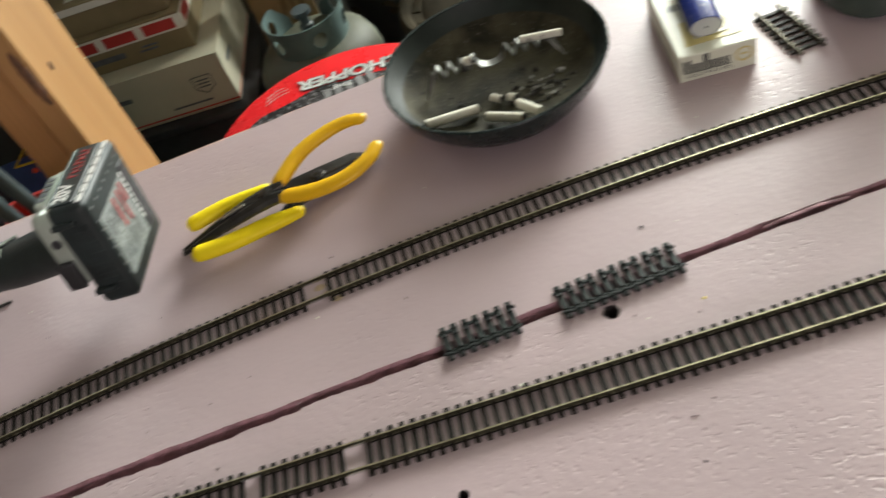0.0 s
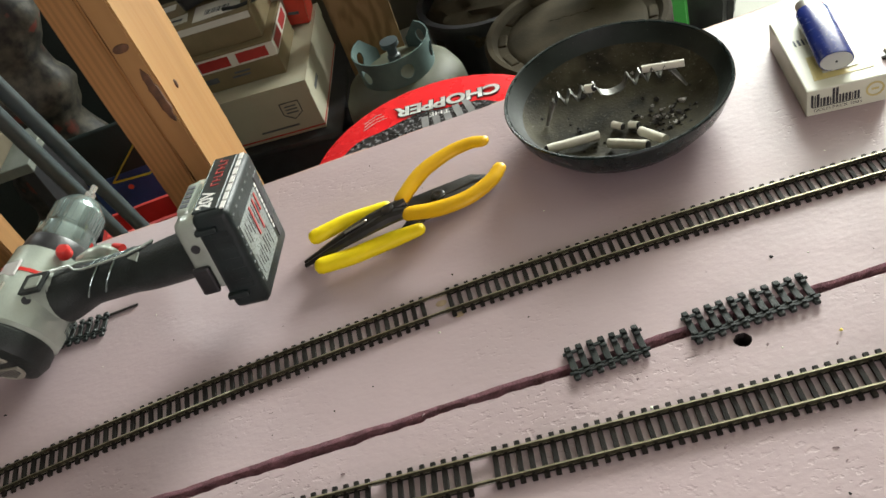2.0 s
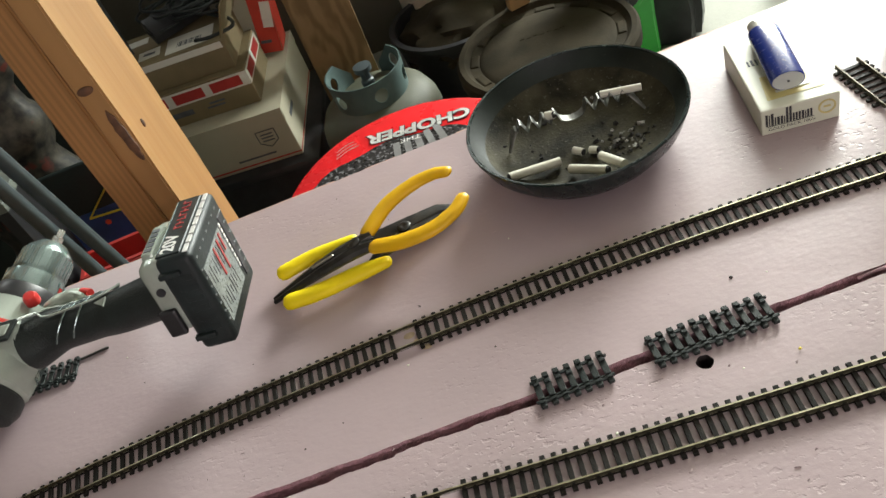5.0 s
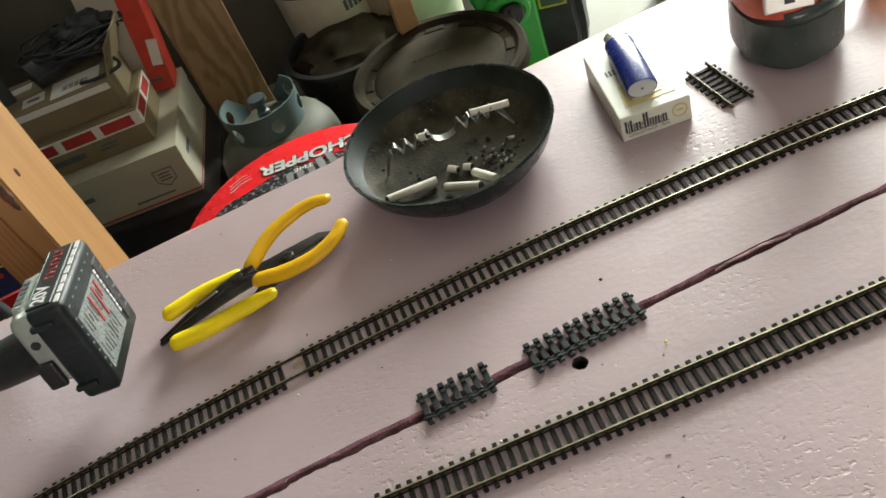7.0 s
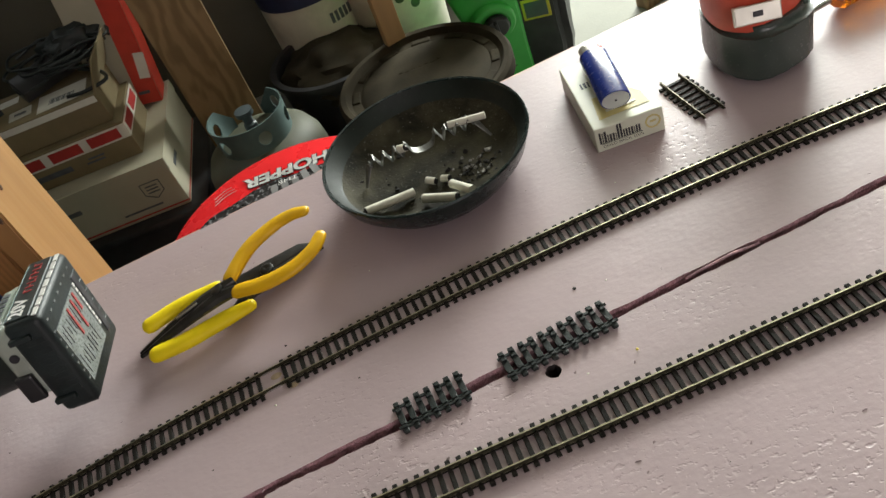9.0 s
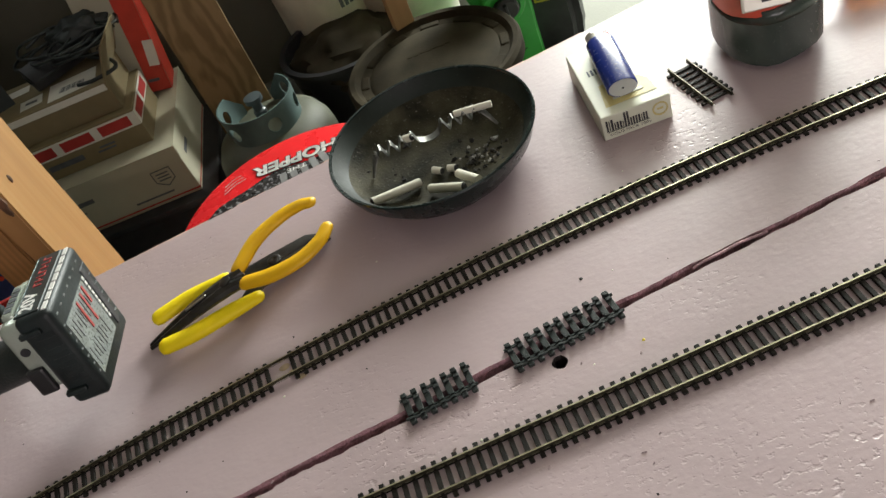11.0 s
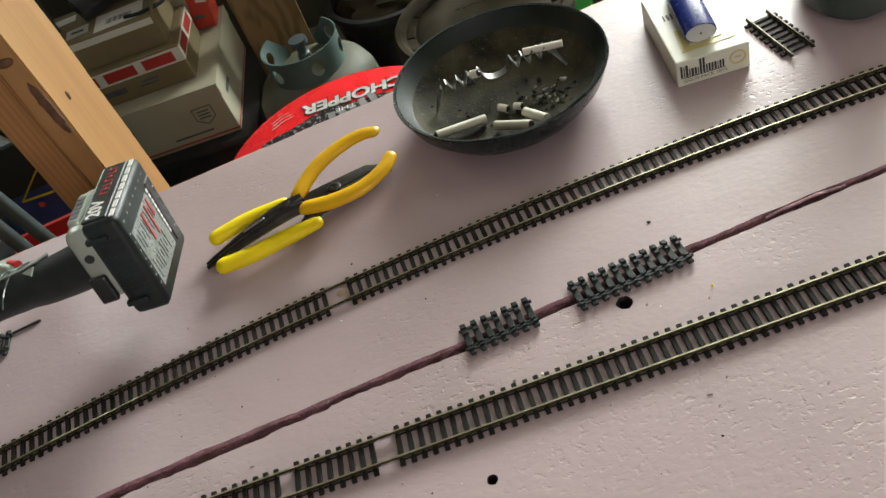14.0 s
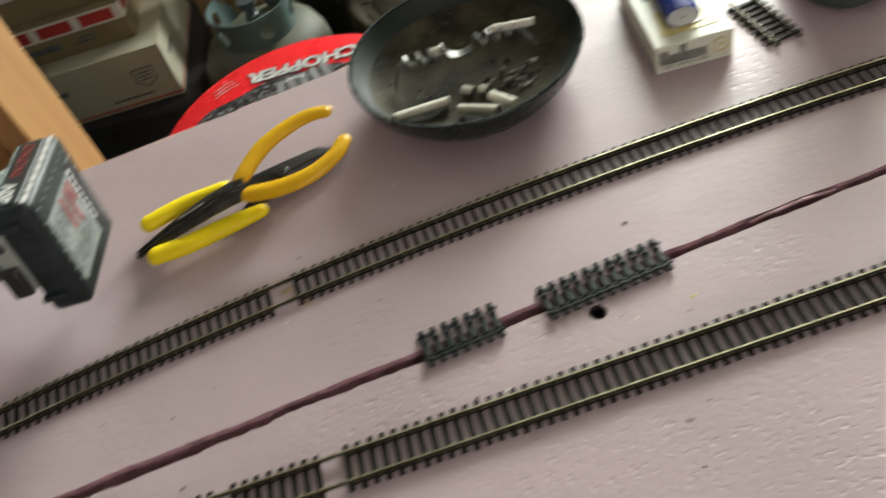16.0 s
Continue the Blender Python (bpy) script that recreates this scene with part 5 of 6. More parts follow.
# ---- stool ----
def stool():
    top = thing("bar_stool", "round bar stool with a glossy red printed vinyl seat", "stool", pose(-0.153, 0.590, FLOOR))
    h = 0.575 - FLOOR
    bm = bmesh.new()
    lathe(bm, [(0, h), (0.12, h), (0.172, h - 0.003), (0.187, h - 0.010), (0.191, h - 0.022), (0.187, h - 0.040), (0.178, h - 0.048), (0, h - 0.048)], 96)
    part("seat", bm, STOOL_RED, top, smooth=45)
    bm = bmesh.new()
    lathe(bm, [(0.180, h - 0.05), (0.190, h - 0.05), (0.190, h - 0.068), (0.180, h - 0.068)], 96, close=True)
    part("seat_band", bm, CHROME, top, smooth=40)
    for k in range(4):
        a = math.pi / 4 + k * math.pi / 2
        bm = bmesh.new()
        tube(bm, [(0.12 * math.cos(a), 0.12 * math.sin(a), h - 0.05), (0.19 * math.cos(a), 0.19 * math.sin(a), 0.0)], 0.011, 14)
        part("leg", bm, CHROME, top, smooth=50)
    bm = bmesh.new()
    lathe(bm, [(0.162 + 0.008 * math.cos(t), 0.22 + 0.008 * math.sin(t)) for t in np.linspace(0, 2 * math.pi, 11)[:-1]], 48, close=True)
    part("foot_ring", bm, CHROME, top, smooth=50)
    # printed ornament on the seat
    bm = bmesh.new()
    n = 48
    vs = []
    for k in range(n):
        t = 2 * math.pi * k / n
        vs.append(bm.verts.new((-0.016 + 0.146 * math.cos(t) * (1 + 0.03 * math.sin(7 * t)), 0.016 + 0.086 * math.sin(t) * (1 + 0.04 * math.sin(9 * t)), h + 0.0004)))
    bm.faces.new(vs)
    part("printed_picture", bm, STOOL_ART, top, "dark printed engine picture with chrome details")
    for k in range(5):
        bm = bmesh.new()
        box(bm, (0.010, 0.050, 0.0004), (-0.012 + 0.020 * k, 0.066, h + 0.0010), pose(0, 0, 0, 0, 0, -4 + 3 * k))
        part("printed_ray", bm, RAY_GREY, top)
    turn = pose(0.032, 0.112, h, 0, 0, 171)
    for text, size, y, mat, dz in (("CHOPPER", 0.0310, 0.0, INK, 0.0010), ("CHOPPER", 0.0310, 0.0, SILVER_PRINT, 0.0016)):
        writing(text, size, mat, top, turn @ pose(0, y, dz), "lettering", 1.12, weight=0.0024 if mat is INK else 0.0012)
    writing("THE", 0.013, LABEL_WHITE, top, turn @ pose(0.012, 0.026, 0.0018), "lettering", 1.3)
    for s in (-1, 1):
        for k in range(3):
            bm = bmesh.new()
            tube(bm, [turn @ p for p in smooth_line([(s * (0.090 + 0.004 * k), 0.004 - 0.006 * k, 0.0006), (s * 0.108, 0.010 - 0.008 * k, 0.0006), (s * 0.124, 0.022 - 0.008 * k, 0.0004)], 4)], 0.0007, 6, 0.4)
            part("printed_scroll", bm, SILVER_PRINT, top)


STOOL_ART = material("printed_engine_art", (0.02, 0.018, 0.018), 0.3, vary=0.5, scale=60, bump=0.0, speckle=((0.22, 0.22, 0.23), 210, 0.56))
RAY_GREY = material("grey_print", (0.22, 0.22, 0.22), 0.35, vary=0.15, scale=40, bump=0.0)
SILVER_PRINT = material("silver_print", (0.62, 0.62, 0.60), 0.3, metal=0.3, vary=0.25, scale=40, bump=0.0)
stool()

# ---- boxes stacked behind the stool ----
U, V = Vector((0.990, -0.137, 0)), Vector((0.137, 0.990, 0))


def carton(name, label, corner, w, dep, h, mat, lift):
    """A carton whose front right lower corner is given; its own x runs along the front."""
    m = Matrix.Translation((corner[0], corner[1], lift)) @ Matrix.Rotation(math.atan2(U.y, U.x), 4, "Z")
    top = thing(name, label, "box", m, group="cartons behind the stool")
    bm = bmesh.new()
    box(bm, (w, dep, h), (-w / 2, dep / 2, h / 2), bevel=0.002)
    part("carton", bm, mat, top)
    return top


# Added support; only a dark region is known below the cartons.
tote = carton("dark_base", "black base added to fill the dark region under the cartons", (-0.40, 1.43), 0.50, 0.42, 0.139 - FLOOR - 0.012, BLACK_PL, FLOOR)
bm = bmesh.new()
box(bm, (0.52, 0.44, 0.022), (-0.25, 0.21, 0.139 - FLOOR - 0.0115), bevel=0.006)
part("lid", bm, BLACK_PL, tote, "black lid with a rounded rim", smooth=40)
white = carton("shipping_box", "white shipping carton with dark red border lines", (-0.43, 1.457), 0.36, 0.385, 0.140, WHITE_BOX, 0.1395)
for name, mat, boxes in (
    ("border_line", RED_TAPE, [((0.36, 0.0008, 0.0035), (-0.18, -0.0005, 0.108)), ((0.36, 0.0008, 0.004), (-0.18, -0.0005, 0.010)), ((0.0008, 0.384, 0.0035), (0.0005, 0.1925, 0.108)), ((0.0008, 0.384, 0.004), (0.0005, 0.1925, 0.010))]),
    ("print_bar", INK_SOFT, [((0.060, 0.0007, 0.012), (-0.27, -0.0005, 0.085)), ((0.10, 0.0007, 0.005), (-0.11, -0.0005, 0.028)), ((0.05, 0.0007, 0.004), (-0.30, -0.0005, 0.060)), ((0.0007, 0.06, 0.012), (0.0005, 0.08, 0.085))]),
    ("lid_flap", WHITE_BOX, [((0.362, 0.002, 0.034), (-0.18, -0.0012, 0.124)), ((0.002, 0.384, 0.034), (0.0012, 0.1925, 0.124))]),
):
    for size, centre in boxes:
        bm = bmesh.new()
        box(bm, size, centre)
        part(name, bm, mat, white)
bm = bmesh.new()
badge = [(-0.024, 0.02), (0.024, 0.02), (0.024, -0.012), (0, -0.028), (-0.024, -0.012)]
for i in range(5):
    p, q = badge[i], badge[(i + 1) % 5]
    tube(bm, [(-0.062 + p[0], -0.0008, 0.074 + p[1]), (-0.062 + q[0], -0.0008, 0.074 + q[1])], 0.0012, 6)
for k in range(3):
    box(bm, (0.030, 0.0007, 0.0035), (-0.062, -0.0006, 0.083 - 0.009 * k))
part("badge", bm, INK_SOFT, white, "grey shield-shaped print with bars")

lower = carton("shipping_box", "flat brown cardboard carton with red and white tape band", (-0.472, 1.522), 0.34, 0.195, 0.095, KRAFT, 0.2797)
for name, mat, boxes in (
    ("tape_band", LABEL_WHITE_DULL, [((0.34, 0.0012, 0.036), (-0.17, -0.0008, 0.071)), ((0.0012, 0.195, 0.036), (0.0008, 0.0975, 0.071))]),
    ("red_panel", RED_TAPE, [((0.078, 0.001, 0.026), (-0.058 - 0.098 * k, -0.0017, 0.071)) for k in range(3)] + [((0.001, 0.070, 0.026), (0.0017, 0.05 + 0.090 * k, 0.071)) for k in range(2)]),
    ("printed_mark", INK_SOFT, [((0.09, 0.0008, 0.014), (-0.21, -0.0006, 0.030)), ((0.040, 0.0008, 0.005), (-0.10, -0.0006, 0.036)), ((0.046, 0.0008, 0.005), (-0.106, -0.0006, 0.026))]),
):
    for size, centre in boxes:
        bm = bmesh.new()
        box(bm, size, centre)
        part(name, bm, mat, lower)

upper = carton("open_carton", "open brown cardboard carton with white labels and a bent flap", (-0.490, 1.545), 0.33, 0.175, 0.075, KRAFT, 0.3752)
for name, mat, m, w, h in (
    ("shipping_label", LABEL_WHITE_DULL, pose(-0.090, 0.056, 0.0752, 0, 0, 4), 0.120, 0.080),
    ("small_label", LABEL_WHITE_DULL, pose(-0.195, 0.050, 0.0752, 0, 0, 8), 0.056, 0.044),
    ("small_label", LABEL_WHITE_DULL, pose(-0.255, 0.130, 0.0752, 0, 0, 6), 0.080, 0.032),
    ("tape", LABEL_WHITE_DULL, pose(-0.16, -0.0005, 0.064, 90, 0, 0), 0.31, 0.016),
):
    bm = bmesh.new()
    patch(bm, w, h, m)
    part(name, bm, mat, upper)
for k in range(14):
    bm = bmesh.new()
    box(bm, (0.0014 + 0.0012 * (k % 3), 0.024, 0.0004), (-0.120 + k * 0.0046, 0.048, 0.0760))
    part("code_bar", bm, INK_SOFT, upper)
bm = bmesh.new()
box(bm, (0.030, 0.010, 0.0004), (-0.195, 0.050, 0.0760))
part("print_bar", bm, INK_SOFT, upper)
bm = bmesh.new()
box(bm, (0.165, 0.0035, 0.085), (0, 0, 0.0425), pose(0.002, 0.088, 0.072, 26, 0, 86))
part("flap", bm, KRAFT, upper, "bent open cardboard flap")

leads = thing("power_leads", "tangled black power adapter and cables on the open carton", "cables")
r = random.Random(21)
LC = Vector((-0.575, 1.690, 0.4545))
bm = bmesh.new()
box(bm, (0.15, 0.060, 0.034), (0, 0, 0.017), Matrix.Translation(LC + Vector((-0.02, 0.0, 0.018))) @ pose(0, 0, 0, 28, 0, 28), bevel=0.004)
part("adapter", bm, BLACK_PL, leads, "black power adapter", smooth=40)
for k in range(15):
    pts = []
    c = LC + Vector((r.uniform(-0.05, 0.11), r.uniform(-0.035, 0.05), 0.012))
    for j in range(9):
        t = j * 0.9 + k
        rad = (0.030 + 0.004 * k) * r.uniform(0.85, 1.15)
        pts.append(c + Vector((rad * math.cos(t), rad * 0.8 * math.sin(t), 0.006 + 0.003 * k + r.uniform(-0.006, 0.010))))
    bm = bmesh.new()
    tube(bm, smooth_line(pts, 6), 0.0036, 7)
    part("cable", bm, BLACK_RUB, leads, smooth=60)
bm = bmesh.new()
tube(bm, smooth_line([LC + Vector(p) for p in ((0.06, -0.03, 0.02), (0.105, -0.06, 0.004), (0.115, -0.105, -0.001), (0.06, -0.118, -0.001), (0.02, -0.105, -0.001))], 6), 0.0048, 8)
part("cable", bm, BLACK_RUB, leads, smooth=60)

bm = bmesh.new()
tmp = bmesh.new()
bmesh.ops.create_icosphere(tmp, subdivisions=4, radius=1)
for v in tmp.verts:
    k = noise.fractal(v.co * 2.2, 1.0, 2.0, 4)
    v.co = Vector((0.075 * v.co.x, 0.040 * v.co.y, 0.042 * v.co.z)) * (1 + 0.28 * k)
bmesh.ops.translate(tmp, vec=LC + Vector((0.060, 0.050, 0.052)), verts=tmp.verts)
merge(bm, tmp)
part("pouch", bm, BLACK_RUB, leads, "crumpled black cable pouch", smooth=60)

# red and white carton behind the stack, tilted to fit the camera's view
tall = carton("tilted_carton", "red and white carton behind the cables, tilted to fit the view", (-0.402, 1.735), 0.145, 0.085, 0.42, WHITE_BOX, 0.2797)
tall.matrix_world = tall.matrix_world @ pose(0, 0, 0, 0, 9, 0)
bm = bmesh.new()
box(bm, (0.052, 0.0012, 0.416), (-0.026, -0.0012, 0.21))
box(bm, (0.0012, 0.083, 0.416), (0.0012, 0.0425, 0.21))
part("red_print", bm, RED_CARTON, tall, "bright red printed side")
bm = bmesh.new()
box(bm, (0.026, 0.0012, 0.070), (-0.024, -0.0024, 0.105), pose(0, 0, 0, 0, 6, 0))
part("sticker", bm, LABEL_WHITE_DULL, tall)
bm = bmesh.new()
box(bm, (0.028, 0.0012, 0.008), (-0.034, -0.0024, 0.034))
part("print_bar", bm, INK_SOFT, tall)

# ---- plywood offcut, gas bottle, bins and pail ----
board = thing("plywood_board", "upright plywood offcut with wavy grain behind the gas bottle", "board", pose(-0.262, 1.655, FLOOR))
bm = bmesh.new()
box(bm, (0.150, 0.019, 1.15), (0, 0, 0.575), bevel=0.001)
part("panel", bm, PLY, board)


def gas_bottle():
    top = thing("gas_bottle", "cream propane gas bottle, pale blue grey collar, both darkened as shade", "gas bottle", pose(-0.212, 1.458, FLOOR))
    bm = bmesh.new()
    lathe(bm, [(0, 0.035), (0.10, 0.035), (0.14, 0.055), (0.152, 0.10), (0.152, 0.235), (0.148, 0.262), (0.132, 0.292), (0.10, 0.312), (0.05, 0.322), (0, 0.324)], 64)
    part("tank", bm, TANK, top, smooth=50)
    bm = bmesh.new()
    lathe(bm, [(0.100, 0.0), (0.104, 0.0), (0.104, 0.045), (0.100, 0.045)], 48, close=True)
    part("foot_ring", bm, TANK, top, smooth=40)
    # collar: an open band with round holes and a cut-away front
    bm = bmesh.new()
    n, rows = 280, 44
    grid = {}
    for i in range(n + 1):
        a = -2.72 + 5.44 * i / n
        for j in range(rows + 1):
            z = 0.306 + 0.080 * j / rows
            if abs(a) > 2.3:
                z = min(z, 0.306 + 0.080 * max(0.35, 1 - (abs(a) - 2.3) * 1.4))
            rr = 0.090 + 0.004 * (j / rows)
            grid[i, j] = (a, z, rr)
    def hole(a, z):
        for ca in (-2.0, -0.95, 0.25, 1.3, 2.15):
            if math.hypot((a - ca) * 0.1, z - 0.348) < 0.0185:
                return True
        return False
    verts = {}
    def vert(i, j, inner):
        if (i, j, inner) not in verts:
            a, z, rr = grid[i, j]
            rr -= 0.003 if inner else 0
            b = a + COLLAR_TURN
            verts[i, j, inner] = bm.verts.new((rr * math.cos(b), rr * math.sin(b), z))
        return verts[i, j, inner]
    keep = set()
    for i in range(n):
        for j in range(rows):
            a = (grid[i, j][0] + grid[i + 1, j][0]) / 2
            z = (grid[i, j][1] + grid[i, j + 1][1]) / 2
            if not hole(a, z):
                keep.add((i, j))
    for i, j in keep:
        for inner in (False, True):
            q = [vert(i, j, inner), vert(i + 1, j, inner), vert(i + 1, j + 1, inner), vert(i, j + 1, inner)]
            if len({tuple(round(c, 6) for c in v.co) for v in q}) == 4:
                bm.faces.new(q)
        for (di, dj), (p, q) in (((-1, 0), ((i, j), (i, j + 1))), ((1, 0), ((i + 1, j), (i + 1, j + 1))), ((0, -1), ((i, j), (i + 1, j))), ((0, 1), ((i, j + 1), (i + 1, j + 1)))):
            if (i + di, j + dj) not in keep:
                bm.faces.new((vert(*p, False), vert(*q, False), vert(*q, True), vert(*p, True)))
    part("collar", bm, COLLAR, top, "blue grey steel collar with round holes, darkened as shade", smooth=35)
    bm = bmesh.new()
    lathe(bm, [(0, 0.322), (0.016, 0.322), (0.016, 0.352), (0.012, 0.356), (0.012, 0.376), (0.022, 0.378), (0.022, 0.390), (0, 0.392)], 16)
    part("valve", bm, GREY_TUBE, top, smooth=35)


COLLAR_TURN = -math.pi / 2
gas_bottle()

bin_ = thing("round_bin", "dusty dark round bin with a ribbed moulded lid", "bin", pose(0.203, 1.366, FLOOR))
bm = bmesh.new()
lathe(bm, [(0, 0), (0.170, 0), (0.175, 0.01), (0.200, 0.30), (0.196, 0.30), (0.170, 0.012), (0, 0.012)], 64)
part("body", bm, DUSTY, bin_, smooth=40)
bm = bmesh.new()
lathe(bm, [(0.203, 0.288), (0.213, 0.290), (0.213, 0.318), (0.206, 0.327), (0.194, 0.325), (0.183, 0.312), (0.160, 0.310), (0.148, 0.318), (0.09, 0.319), (0, 0.320)], 72)
part("lid", bm, DUSTY, bin_, "dusty moulded lid", smooth=35)
for k in range(12):
    bm = bmesh.new()
    box(bm, (0.022, 0.050, 0.012), (0.171, 0, 0.3085), pose(0, 0, 0, 0, 0, 14 + 30 * k), bevel=0.004)
    part("lid_lug", bm, DUSTY, bin_)
bm = bmesh.new()
for k in range(7):
    box(bm, (0.010, 0.020 if k % 2 else 0.014, 0.0016), (-0.05 + 0.016 * k, 0.05, 0.3198), pose(0, 0, 0, 0, 0, -8))
part("embossed_mark", bm, DUSTY, bin_, "row of faint embossed marks")

tub = thing("planter_tub", "dark plastic tub holding crumpled sacks and leaves", "tub", pose(0.045, 1.745, FLOOR))
bm = bmesh.new()
lathe(bm, [(0, 0), (0.14, 0), (0.165, 0.27), (0.176, 0.272), (0.176, 0.285), (0.160, 0.285), (0.136, 0.02), (0, 0.02)], 48)
part("tub", bm, BLACK_PL, tub, smooth=40)
bm = bmesh.new()
tmp = bmesh.new()
bmesh.ops.create_icosphere(tmp, subdivisions=4, radius=0.15)
for v in tmp.verts:
    k = noise.fractal(v.co * 14, 1.0, 2.0, 4)
    v.co = Vector((v.co.x, v.co.y, v.co.z * 0.5)) * (1 + 0.22 * k)
bmesh.ops.translate(tmp, vec=(0, 0, 0.235), verts=tmp.verts)
merge(bm, tmp)
part("sack", bm, DUSTY, tub, "crumpled brown sacking", smooth=40)

pail = thing("paint_pail", "white plastic pail with a dark blue label and dirt streaks", "pail", pose(0.070, 1.970, FLOOR))
bm = bmesh.new()
lathe(bm, [(0, 0.0), (0.125, 0.0), (0.130, 0.01), (0.148, 0.50), (0.155, 0.50), (0.155, 0.525), (0.142, 0.525), (0.126, 0.02), (0, 0.02)], 48)
part("pail", bm, PAIL, pail, smooth=40)
bm = bmesh.new()
lathe(bm, [(0.1445, 0.39), (0.1472, 0.46), (0.1480, 0.46), (0.1453, 0.39)], 48, close=True)
part("label_band", bm, DARK_BLUE, pail, "dark blue label band", smooth=40)
for k in range(5):
    bm = bmesh.new()
    box(bm, (0.010, 0.002, 0.03), (0, -0.1415, 0.33), pose(0, 0, 0, 0, 0, 10 + 6 * k))
    part("label_print", bm, INK_SOFT, pail)

second_pail = thing("paint_pail", "white plastic pail with green and dark print", "pail", pose(0.285, 1.900, FLOOR))
bm = bmesh.new()
lathe(bm, [(0, 0.0), (0.12, 0.0), (0.125, 0.01), (0.142, 0.40), (0.150, 0.40), (0.150, 0.425), (0.136, 0.425), (0.12, 0.02), (0, 0.02)], 48)
part("pail", bm, PAIL, second_pail, smooth=40)
for k in range(4):
    bm = bmesh.new()
    lathe(bm, [(0, 0), (0.014, 0), (0.014, 0.002), (0, 0.002)], 14, pose(0, 0, 0, 0, 0, -20 + 16 * k) @ pose(0, -0.1375, 0.30 + 0.03 * (k % 2), 90, 0, 0))
    part("label_print", bm, DARK_GREEN, second_pail)
stick = thing("timber_batten", "sawn pine batten on the bin lid, run up to added ceiling", "timber offcut")
bm = bmesh.new()
box(bm, (0.052, 0.026, 1.345), (0, 0, 0.6725), pose(0.196, 1.562, 0.2375, 0, 0, 10), bevel=0.002)
part("timber", bm, PALE_PINE, stick)


# ---- green garden machine handle, black bag ----
def green_tool():
    foot, knob = Vector((0.485, 1.577, FLOOR)), Vector((0.443, 1.517, 0.187))
    d = (knob - foot).normalized()
    side = d.cross(Vector((-0.47, -1.74, 0.98))).normalized()
    m = Matrix((side, d, side.cross(d))).transposed().to_4x4()
    m.translation = foot + d * 0.012
    kn = (knob - foot).length - 0.012
    top = thing("garden_tool", "bright green plastic garden tool standing with a black knob", "garden tool", m)
    bm = bmesh.new()
    tmp = bmesh.new()
    out_line = [(-0.030, 0.0), (0.050, 0.0), (0.060, kn - 0.11), (0.070, kn), (0.078, kn + 0.20), (-0.095, kn + 0.20), (-0.078, kn + 0.05), (-0.058, kn - 0.05), (-0.036, kn - 0.11)]
    tmp.faces.new([tmp.verts.new((x, y, -0.07)) for x, y in out_line])
    geo = bmesh.ops.extrude_face_region(tmp, geom=tmp.faces[:])["geom"]
    bmesh.ops.translate(tmp, vec=(0, 0, 0.07), verts=[g for g in geo if isinstance(g, bmesh.types.BMVert)])
    bmesh.ops.bevel(tmp, geom=tmp.edges[:], offset=0.007, segments=3, affect="EDGES")
    merge(bm, tmp)
    part("body", bm, GREEN, top, smooth=45)
    bm = bmesh.new()
    lathe(bm, [(0, -0.002), (0.060, -0.002), (0.060, 0.010), (0.055, 0.016), (0.045, 0.017), (0.043, 0.010), (0, 0.010)], 48, pose(-0.006, kn + 0.004, 0))
    part("boss", bm, GREEN, top, "raised green ring", smooth=40)
    bm = bmesh.new()
    lathe(bm, [(0, 0.009), (0.033, 0.009), (0.034, 0.022), (0.029, 0.028), (0, 0.029)], 32, pose(0, kn, 0))
    box(bm, (0.010, 0.050, 0.010), (0, kn, 0.031), bevel=0.003)
    part("knob", bm, BLACK_PL, top, "round black knob", smooth=40)
    bm = bmesh.new()
    box(bm, (0.0030, 0.105, 0.001), (0.004, kn - 0.125, 0.0006), pose(0, 0, 0, 0, 0, 0))
    for k in range(5):
        box(bm, (0.008, 0.0030, 0.001), (0.008, kn - 0.170 + k * 0.022, 0.0008))
    part("scale_marks", bm, BLACK_PL, top, "black printed scale marks")
    for k in range(5):
        bm = bmesh.new()
        box(bm, (0.030, 0.006, 0.005), (-0.018, kn - 0.160 + k * 0.020, 0.001), bevel=0.002)
        part("rib", bm, GREEN, top)


green_tool()

bag = thing("tool_bag", "black fabric tool bag with a yellow-edged label", "bag", pose(0.622, 1.680, FLOOR, 0, 0, -25))
bm = bmesh.new()
tmp = bmesh.new()
bmesh.ops.create_cube(tmp, size=1)
bmesh.ops.scale(tmp, vec=(0.15, 0.16, 0.30), verts=tmp.verts)
bmesh.ops.translate(tmp, vec=(0, 0, 0.15), verts=tmp.verts)
bmesh.ops.bevel(tmp, geom=tmp.edges[:], offset=0.03, segments=3, affect="EDGES")
bmesh.ops.subdivide_edges(tmp, edges=tmp.edges[:], cuts=3, use_grid_fill=True)
for v in tmp.verts:
    k = noise.fractal(v.co * 12, 1.0, 2.0, 3) * 0.012
    v.co += Vector((k, -k, 0 if v.co.z < 0.02 else k))
merge(bm, tmp)
part("body", bm, BLACK_PL, bag, smooth=50)
bm = bmesh.new()
box(bm, (0.075, 0.004, 0.060), (0, -0.088, 0.215), bevel=0.002)
part("label", bm, YELLOW_PR, bag, "yellow-edged label")
bm = bmesh.new()
box(bm, (0.060, 0.004, 0.044), (0, -0.0905, 0.215))
part("label_face", bm, GREY_TUBE, bag)

block = thing("wood_block", "brown wooden block on the concrete floor", "timber offcut", pose(0.990, 1.720, FLOOR, 0, 0, 15))
bm = bmesh.new()
box(bm, (0.11, 0.05, 0.09), (0, 0, 0.045), bevel=0.003)
part("timber", bm, PLY, block)


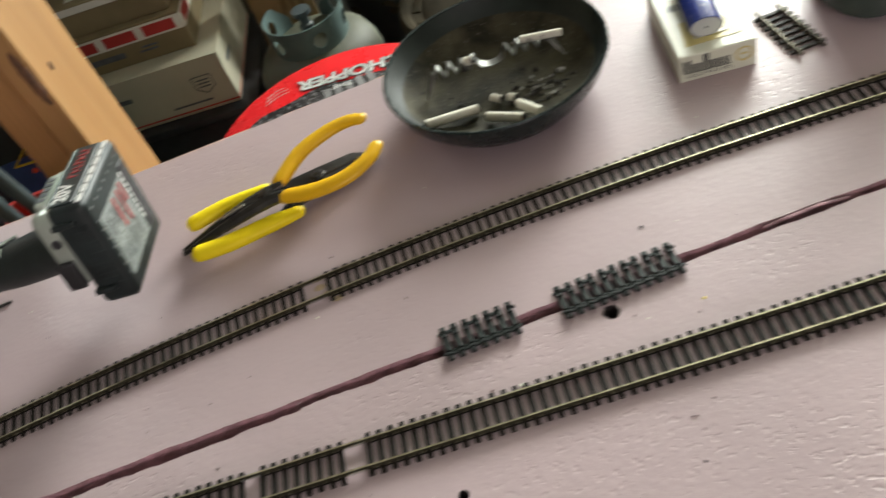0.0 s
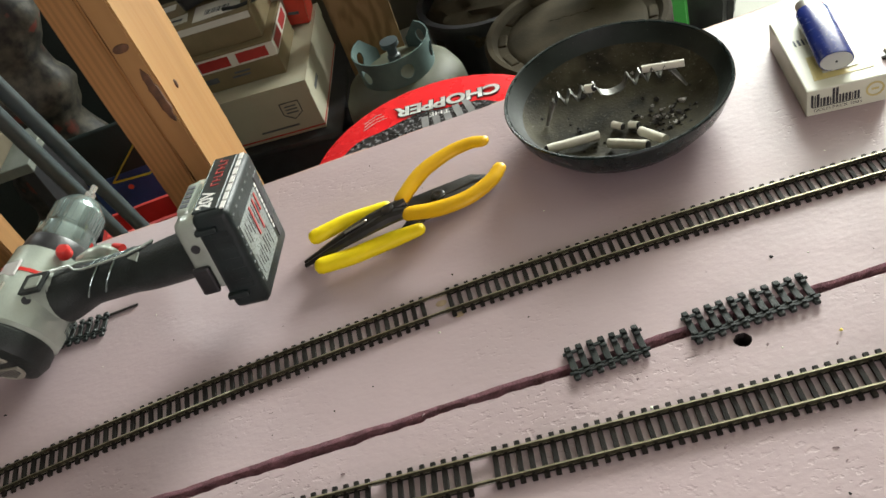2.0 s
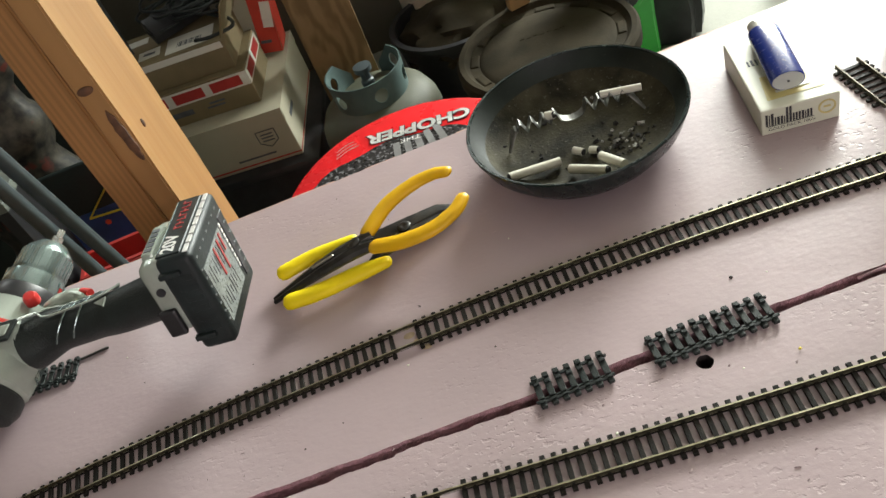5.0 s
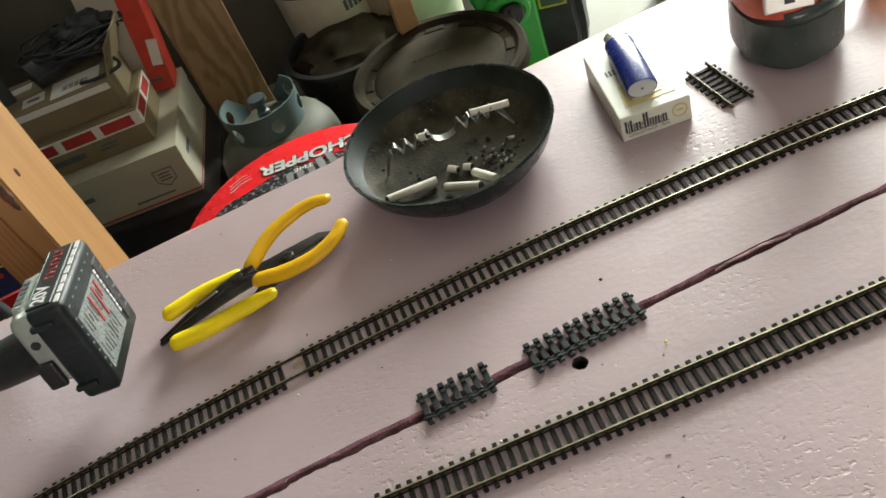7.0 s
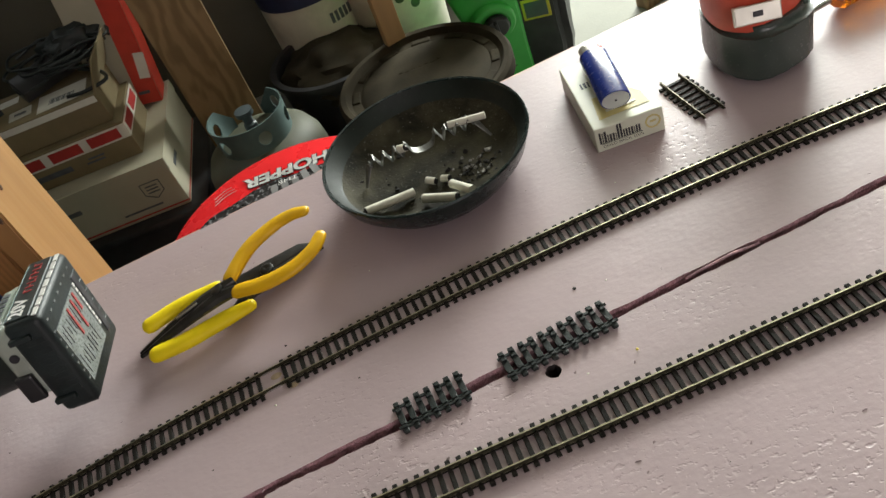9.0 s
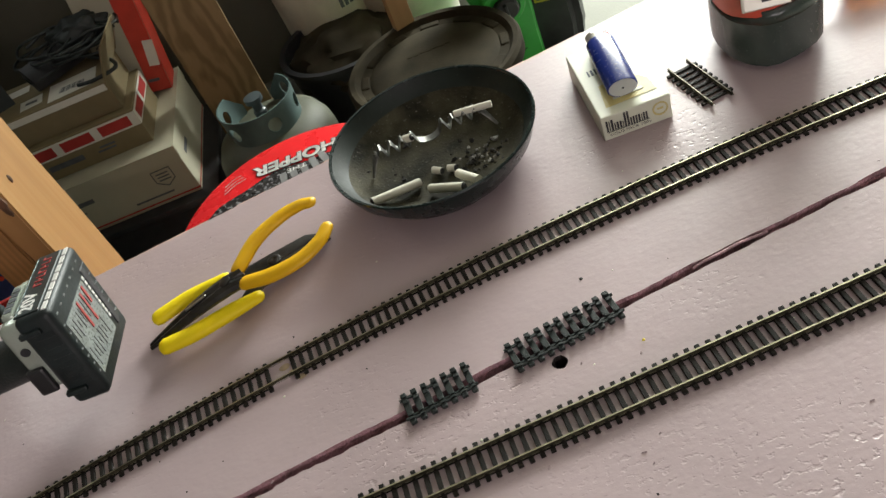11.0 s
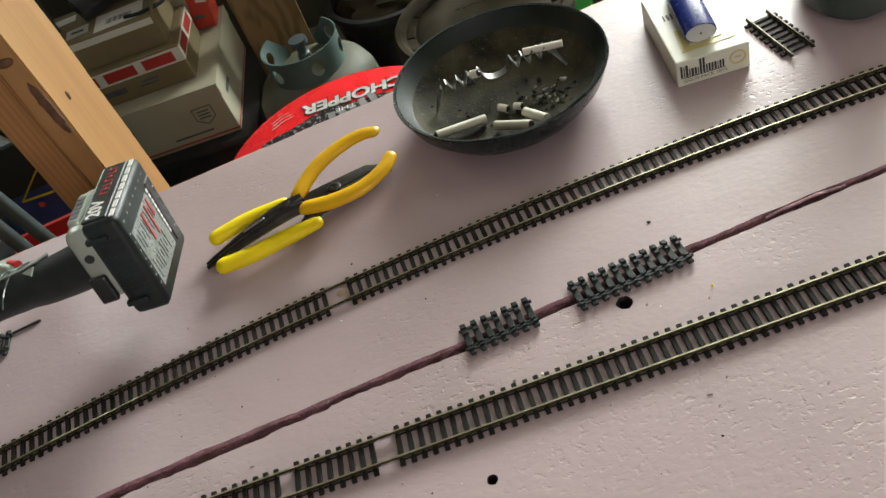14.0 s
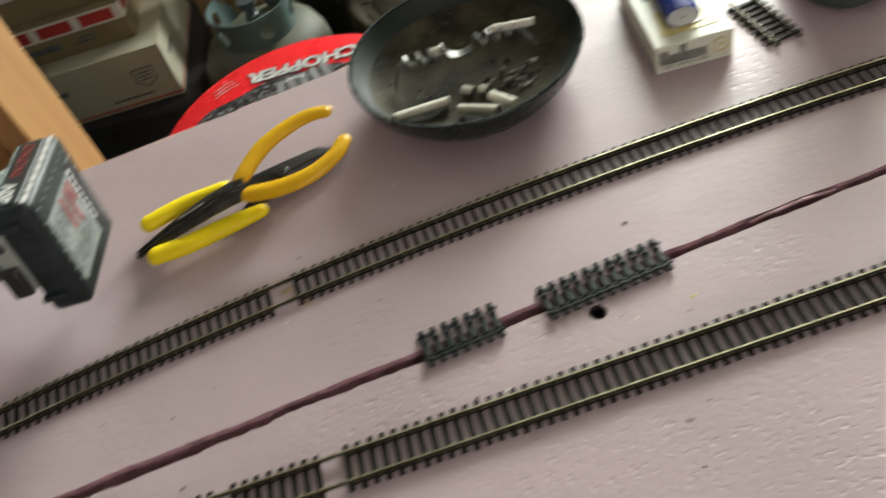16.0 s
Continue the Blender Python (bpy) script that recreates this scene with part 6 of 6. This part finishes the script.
# ---- left side: step ladder legs, dark stand-in board, packets ----
ladder = thing("step_ladder", "grey painted tube step ladder standing behind the studs", "ladder")
for a, b in (((-0.686, 0.707, 1.047), (-0.628, 0.899, -0.09)), ((-0.674, 0.672, 0.91), (-0.68, 0.905, -0.09))):
    a, b = Vector(tuple(float(c) for c in a)), Vector(tuple(float(c) for c in b))
    bm = bmesh.new()
    tube(bm, [a, b], 0.0115, 14)
    part("leg", bm, GREY_TUBE, ladder, smooth=50)

# Cardboard colour darkened as shade, since the bay lamp overlights this carton.
SHADED_CARTON = material("shaded_carton", (0.115, 0.095, 0.060), 0.8, vary=0.15, scale=15, bump=0.15, stain=0.4, stain_scale=10)
SHELF_GREY = material("dull_shelf_paint", (0.15, 0.168, 0.145), 0.6, vary=0.15, scale=20, bump=0.1, stain=0.4, stain_scale=9)
shelf = thing("low_shelf", "pale grey shelf plank on legs behind the ladder", "shelf", pose(-1.03, 1.010, FLOOR))
bm = bmesh.new()
box(bm, (0.41, 0.13, 0.019), (0, 0, 0.5705 - FLOOR), bevel=0.002)
part("plank", bm, SHELF_GREY, shelf)
for x in (-0.19, 0.19):
    bm = bmesh.new()
    box(bm, (0.022, 0.12, 0.5605 - FLOOR), (x, 0, (0.5605 - FLOOR) / 2), bevel=0.001)
    part("leg", bm, BLACK_PL, shelf)
flat_box = thing("flat_carton", "worn tan carton with printed bars on the shelf, darkened as shade", "box", pose(-1.00, 1.000, 0.5805, 0, 0, -3))
bm = bmesh.new()
box(bm, (0.25, 0.09, 0.036), (0, 0, 0.018), bevel=0.002)
part("carton", bm, SHADED_CARTON, flat_box)
for x, w, mat in ((0.075, 0.055, INK_SOFT), (-0.02, 0.07, RED_TAPE), (0.02, 0.03, LABEL_WHITE_DULL)):
    bm = bmesh.new()
    box(bm, (w, 0.0008, 0.010), (x, -0.0456, 0.014 + 0.010 * (x > 0.05)))
    part("print_bar", bm, mat, flat_box)


# Dark sheet put where the storage corner is only shaded space.
panel = thing("dark_backing", "dark teal board standing in for the shaded space behind", "board", pose(-0.98, 1.46, FLOOR + 0.001, -12, 0, 18))
bm = bmesh.new()
box(bm, (0.62, 0.012, 1.05), (0, 0, 0.525), bevel=0.001)
part("board", bm, DARK_TEAL, panel)

SACK = material("printed_sack", (0.010, 0.010, 0.010), 0.6, vary=0.4, scale=42, bump=0.3, fine=90, second=(0.085, 0.075, 0.055), stain=0.85, stain_scale=14, speckle=((0.15, 0.035, 0.025), 20, 0.62))
sack = thing("printed_sack", "tall crumpled printed sack in dirty cream, black and red", "sack", pose(-0.945, 1.270, FLOOR, 0, 0, 8))
bm = bmesh.new()
lathe(bm, [(0, 0)] + [(0.115 + 0.012 * math.sin(k * 0.9), 0.01 + 0.84 * k / 40) for k in range(41)] + [(0.05, 0.87), (0, 0.875)], 64, oval=0.55)
for v in bm.verts:
    if v.co.z > 0.02:
        k = noise.fractal(v.co * 9, 1.0, 2.0, 5)
        v.co.x *= 1 + 0.22 * k
        v.co.y *= 1 + 0.30 * k
        v.co.x += 0.06 * (v.co.z - 0.5)
part("sack", bm, SACK, sack, smooth=50)

packet = thing("display_card", "dark card with a blue band and a yellow triangle", "packet", pose(-0.765, 1.157, FLOOR))
bm = bmesh.new()
box(bm, (0.28, 0.014, 0.58), (0, 0, 0.29), bevel=0.003)
part("card", bm, DARK_TEAL, packet, smooth=45)
bm = bmesh.new()
box(bm, (0.279, 0.002, 0.14), (0, -0.0075, 0.405))
part("band", bm, BLUE_BAG, packet, "blue printed band")
bm = bmesh.new()
for p, q in (((-0.056, 0.463), (0.029, 0.530)), ((-0.056, 0.463), (0.020, 0.456)), ((0.020, 0.456), (0.062, 0.470))):
    tube(bm, [(p[0], -0.0086, p[1]), (q[0], -0.0086, q[1])], 0.0062, 6, 0.3)
part("print", bm, YELLOW_PR, packet, "yellow printed triangle")
bm = bmesh.new()
lathe(bm, [(0, 0), (0.006, 0), (0.006, 0.001), (0, 0.001)], 16, pose(-0.030, -0.0086, 0.440, 90, 0, 0))
part("dot", bm, ORANGE_RED, packet)

crate = thing("crate", "narrow dark red plastic crate behind the table", "crate", pose(-0.705, 0.965, FLOOR, 0, 0, 2))
bm = bmesh.new()
W, Dp, Hh = 0.19, 0.07, 0.485
for size, centre in (((W, 0.008, Hh), (0, -Dp / 2, Hh / 2)), ((W, 0.008, Hh), (0, Dp / 2, Hh / 2)), ((0.008, Dp - 0.008, Hh), (-W / 2 + 0.004, 0, Hh / 2)), ((0.008, Dp - 0.008, Hh), (W / 2 - 0.004, 0, Hh / 2)), ((W - 0.016, Dp - 0.016, 0.006), (0, 0, 0.003))):
    box(bm, size, centre)
part("body", bm, RED_TAPE, crate)
for s in (-1, 1):
    bm = bmesh.new()
    box(bm, (W + 0.01, 0.010, 0.02), (0, s * (Dp / 2 + 0.004), Hh - 0.012), bevel=0.003)
    part("rim", bm, RED_TAPE, crate)
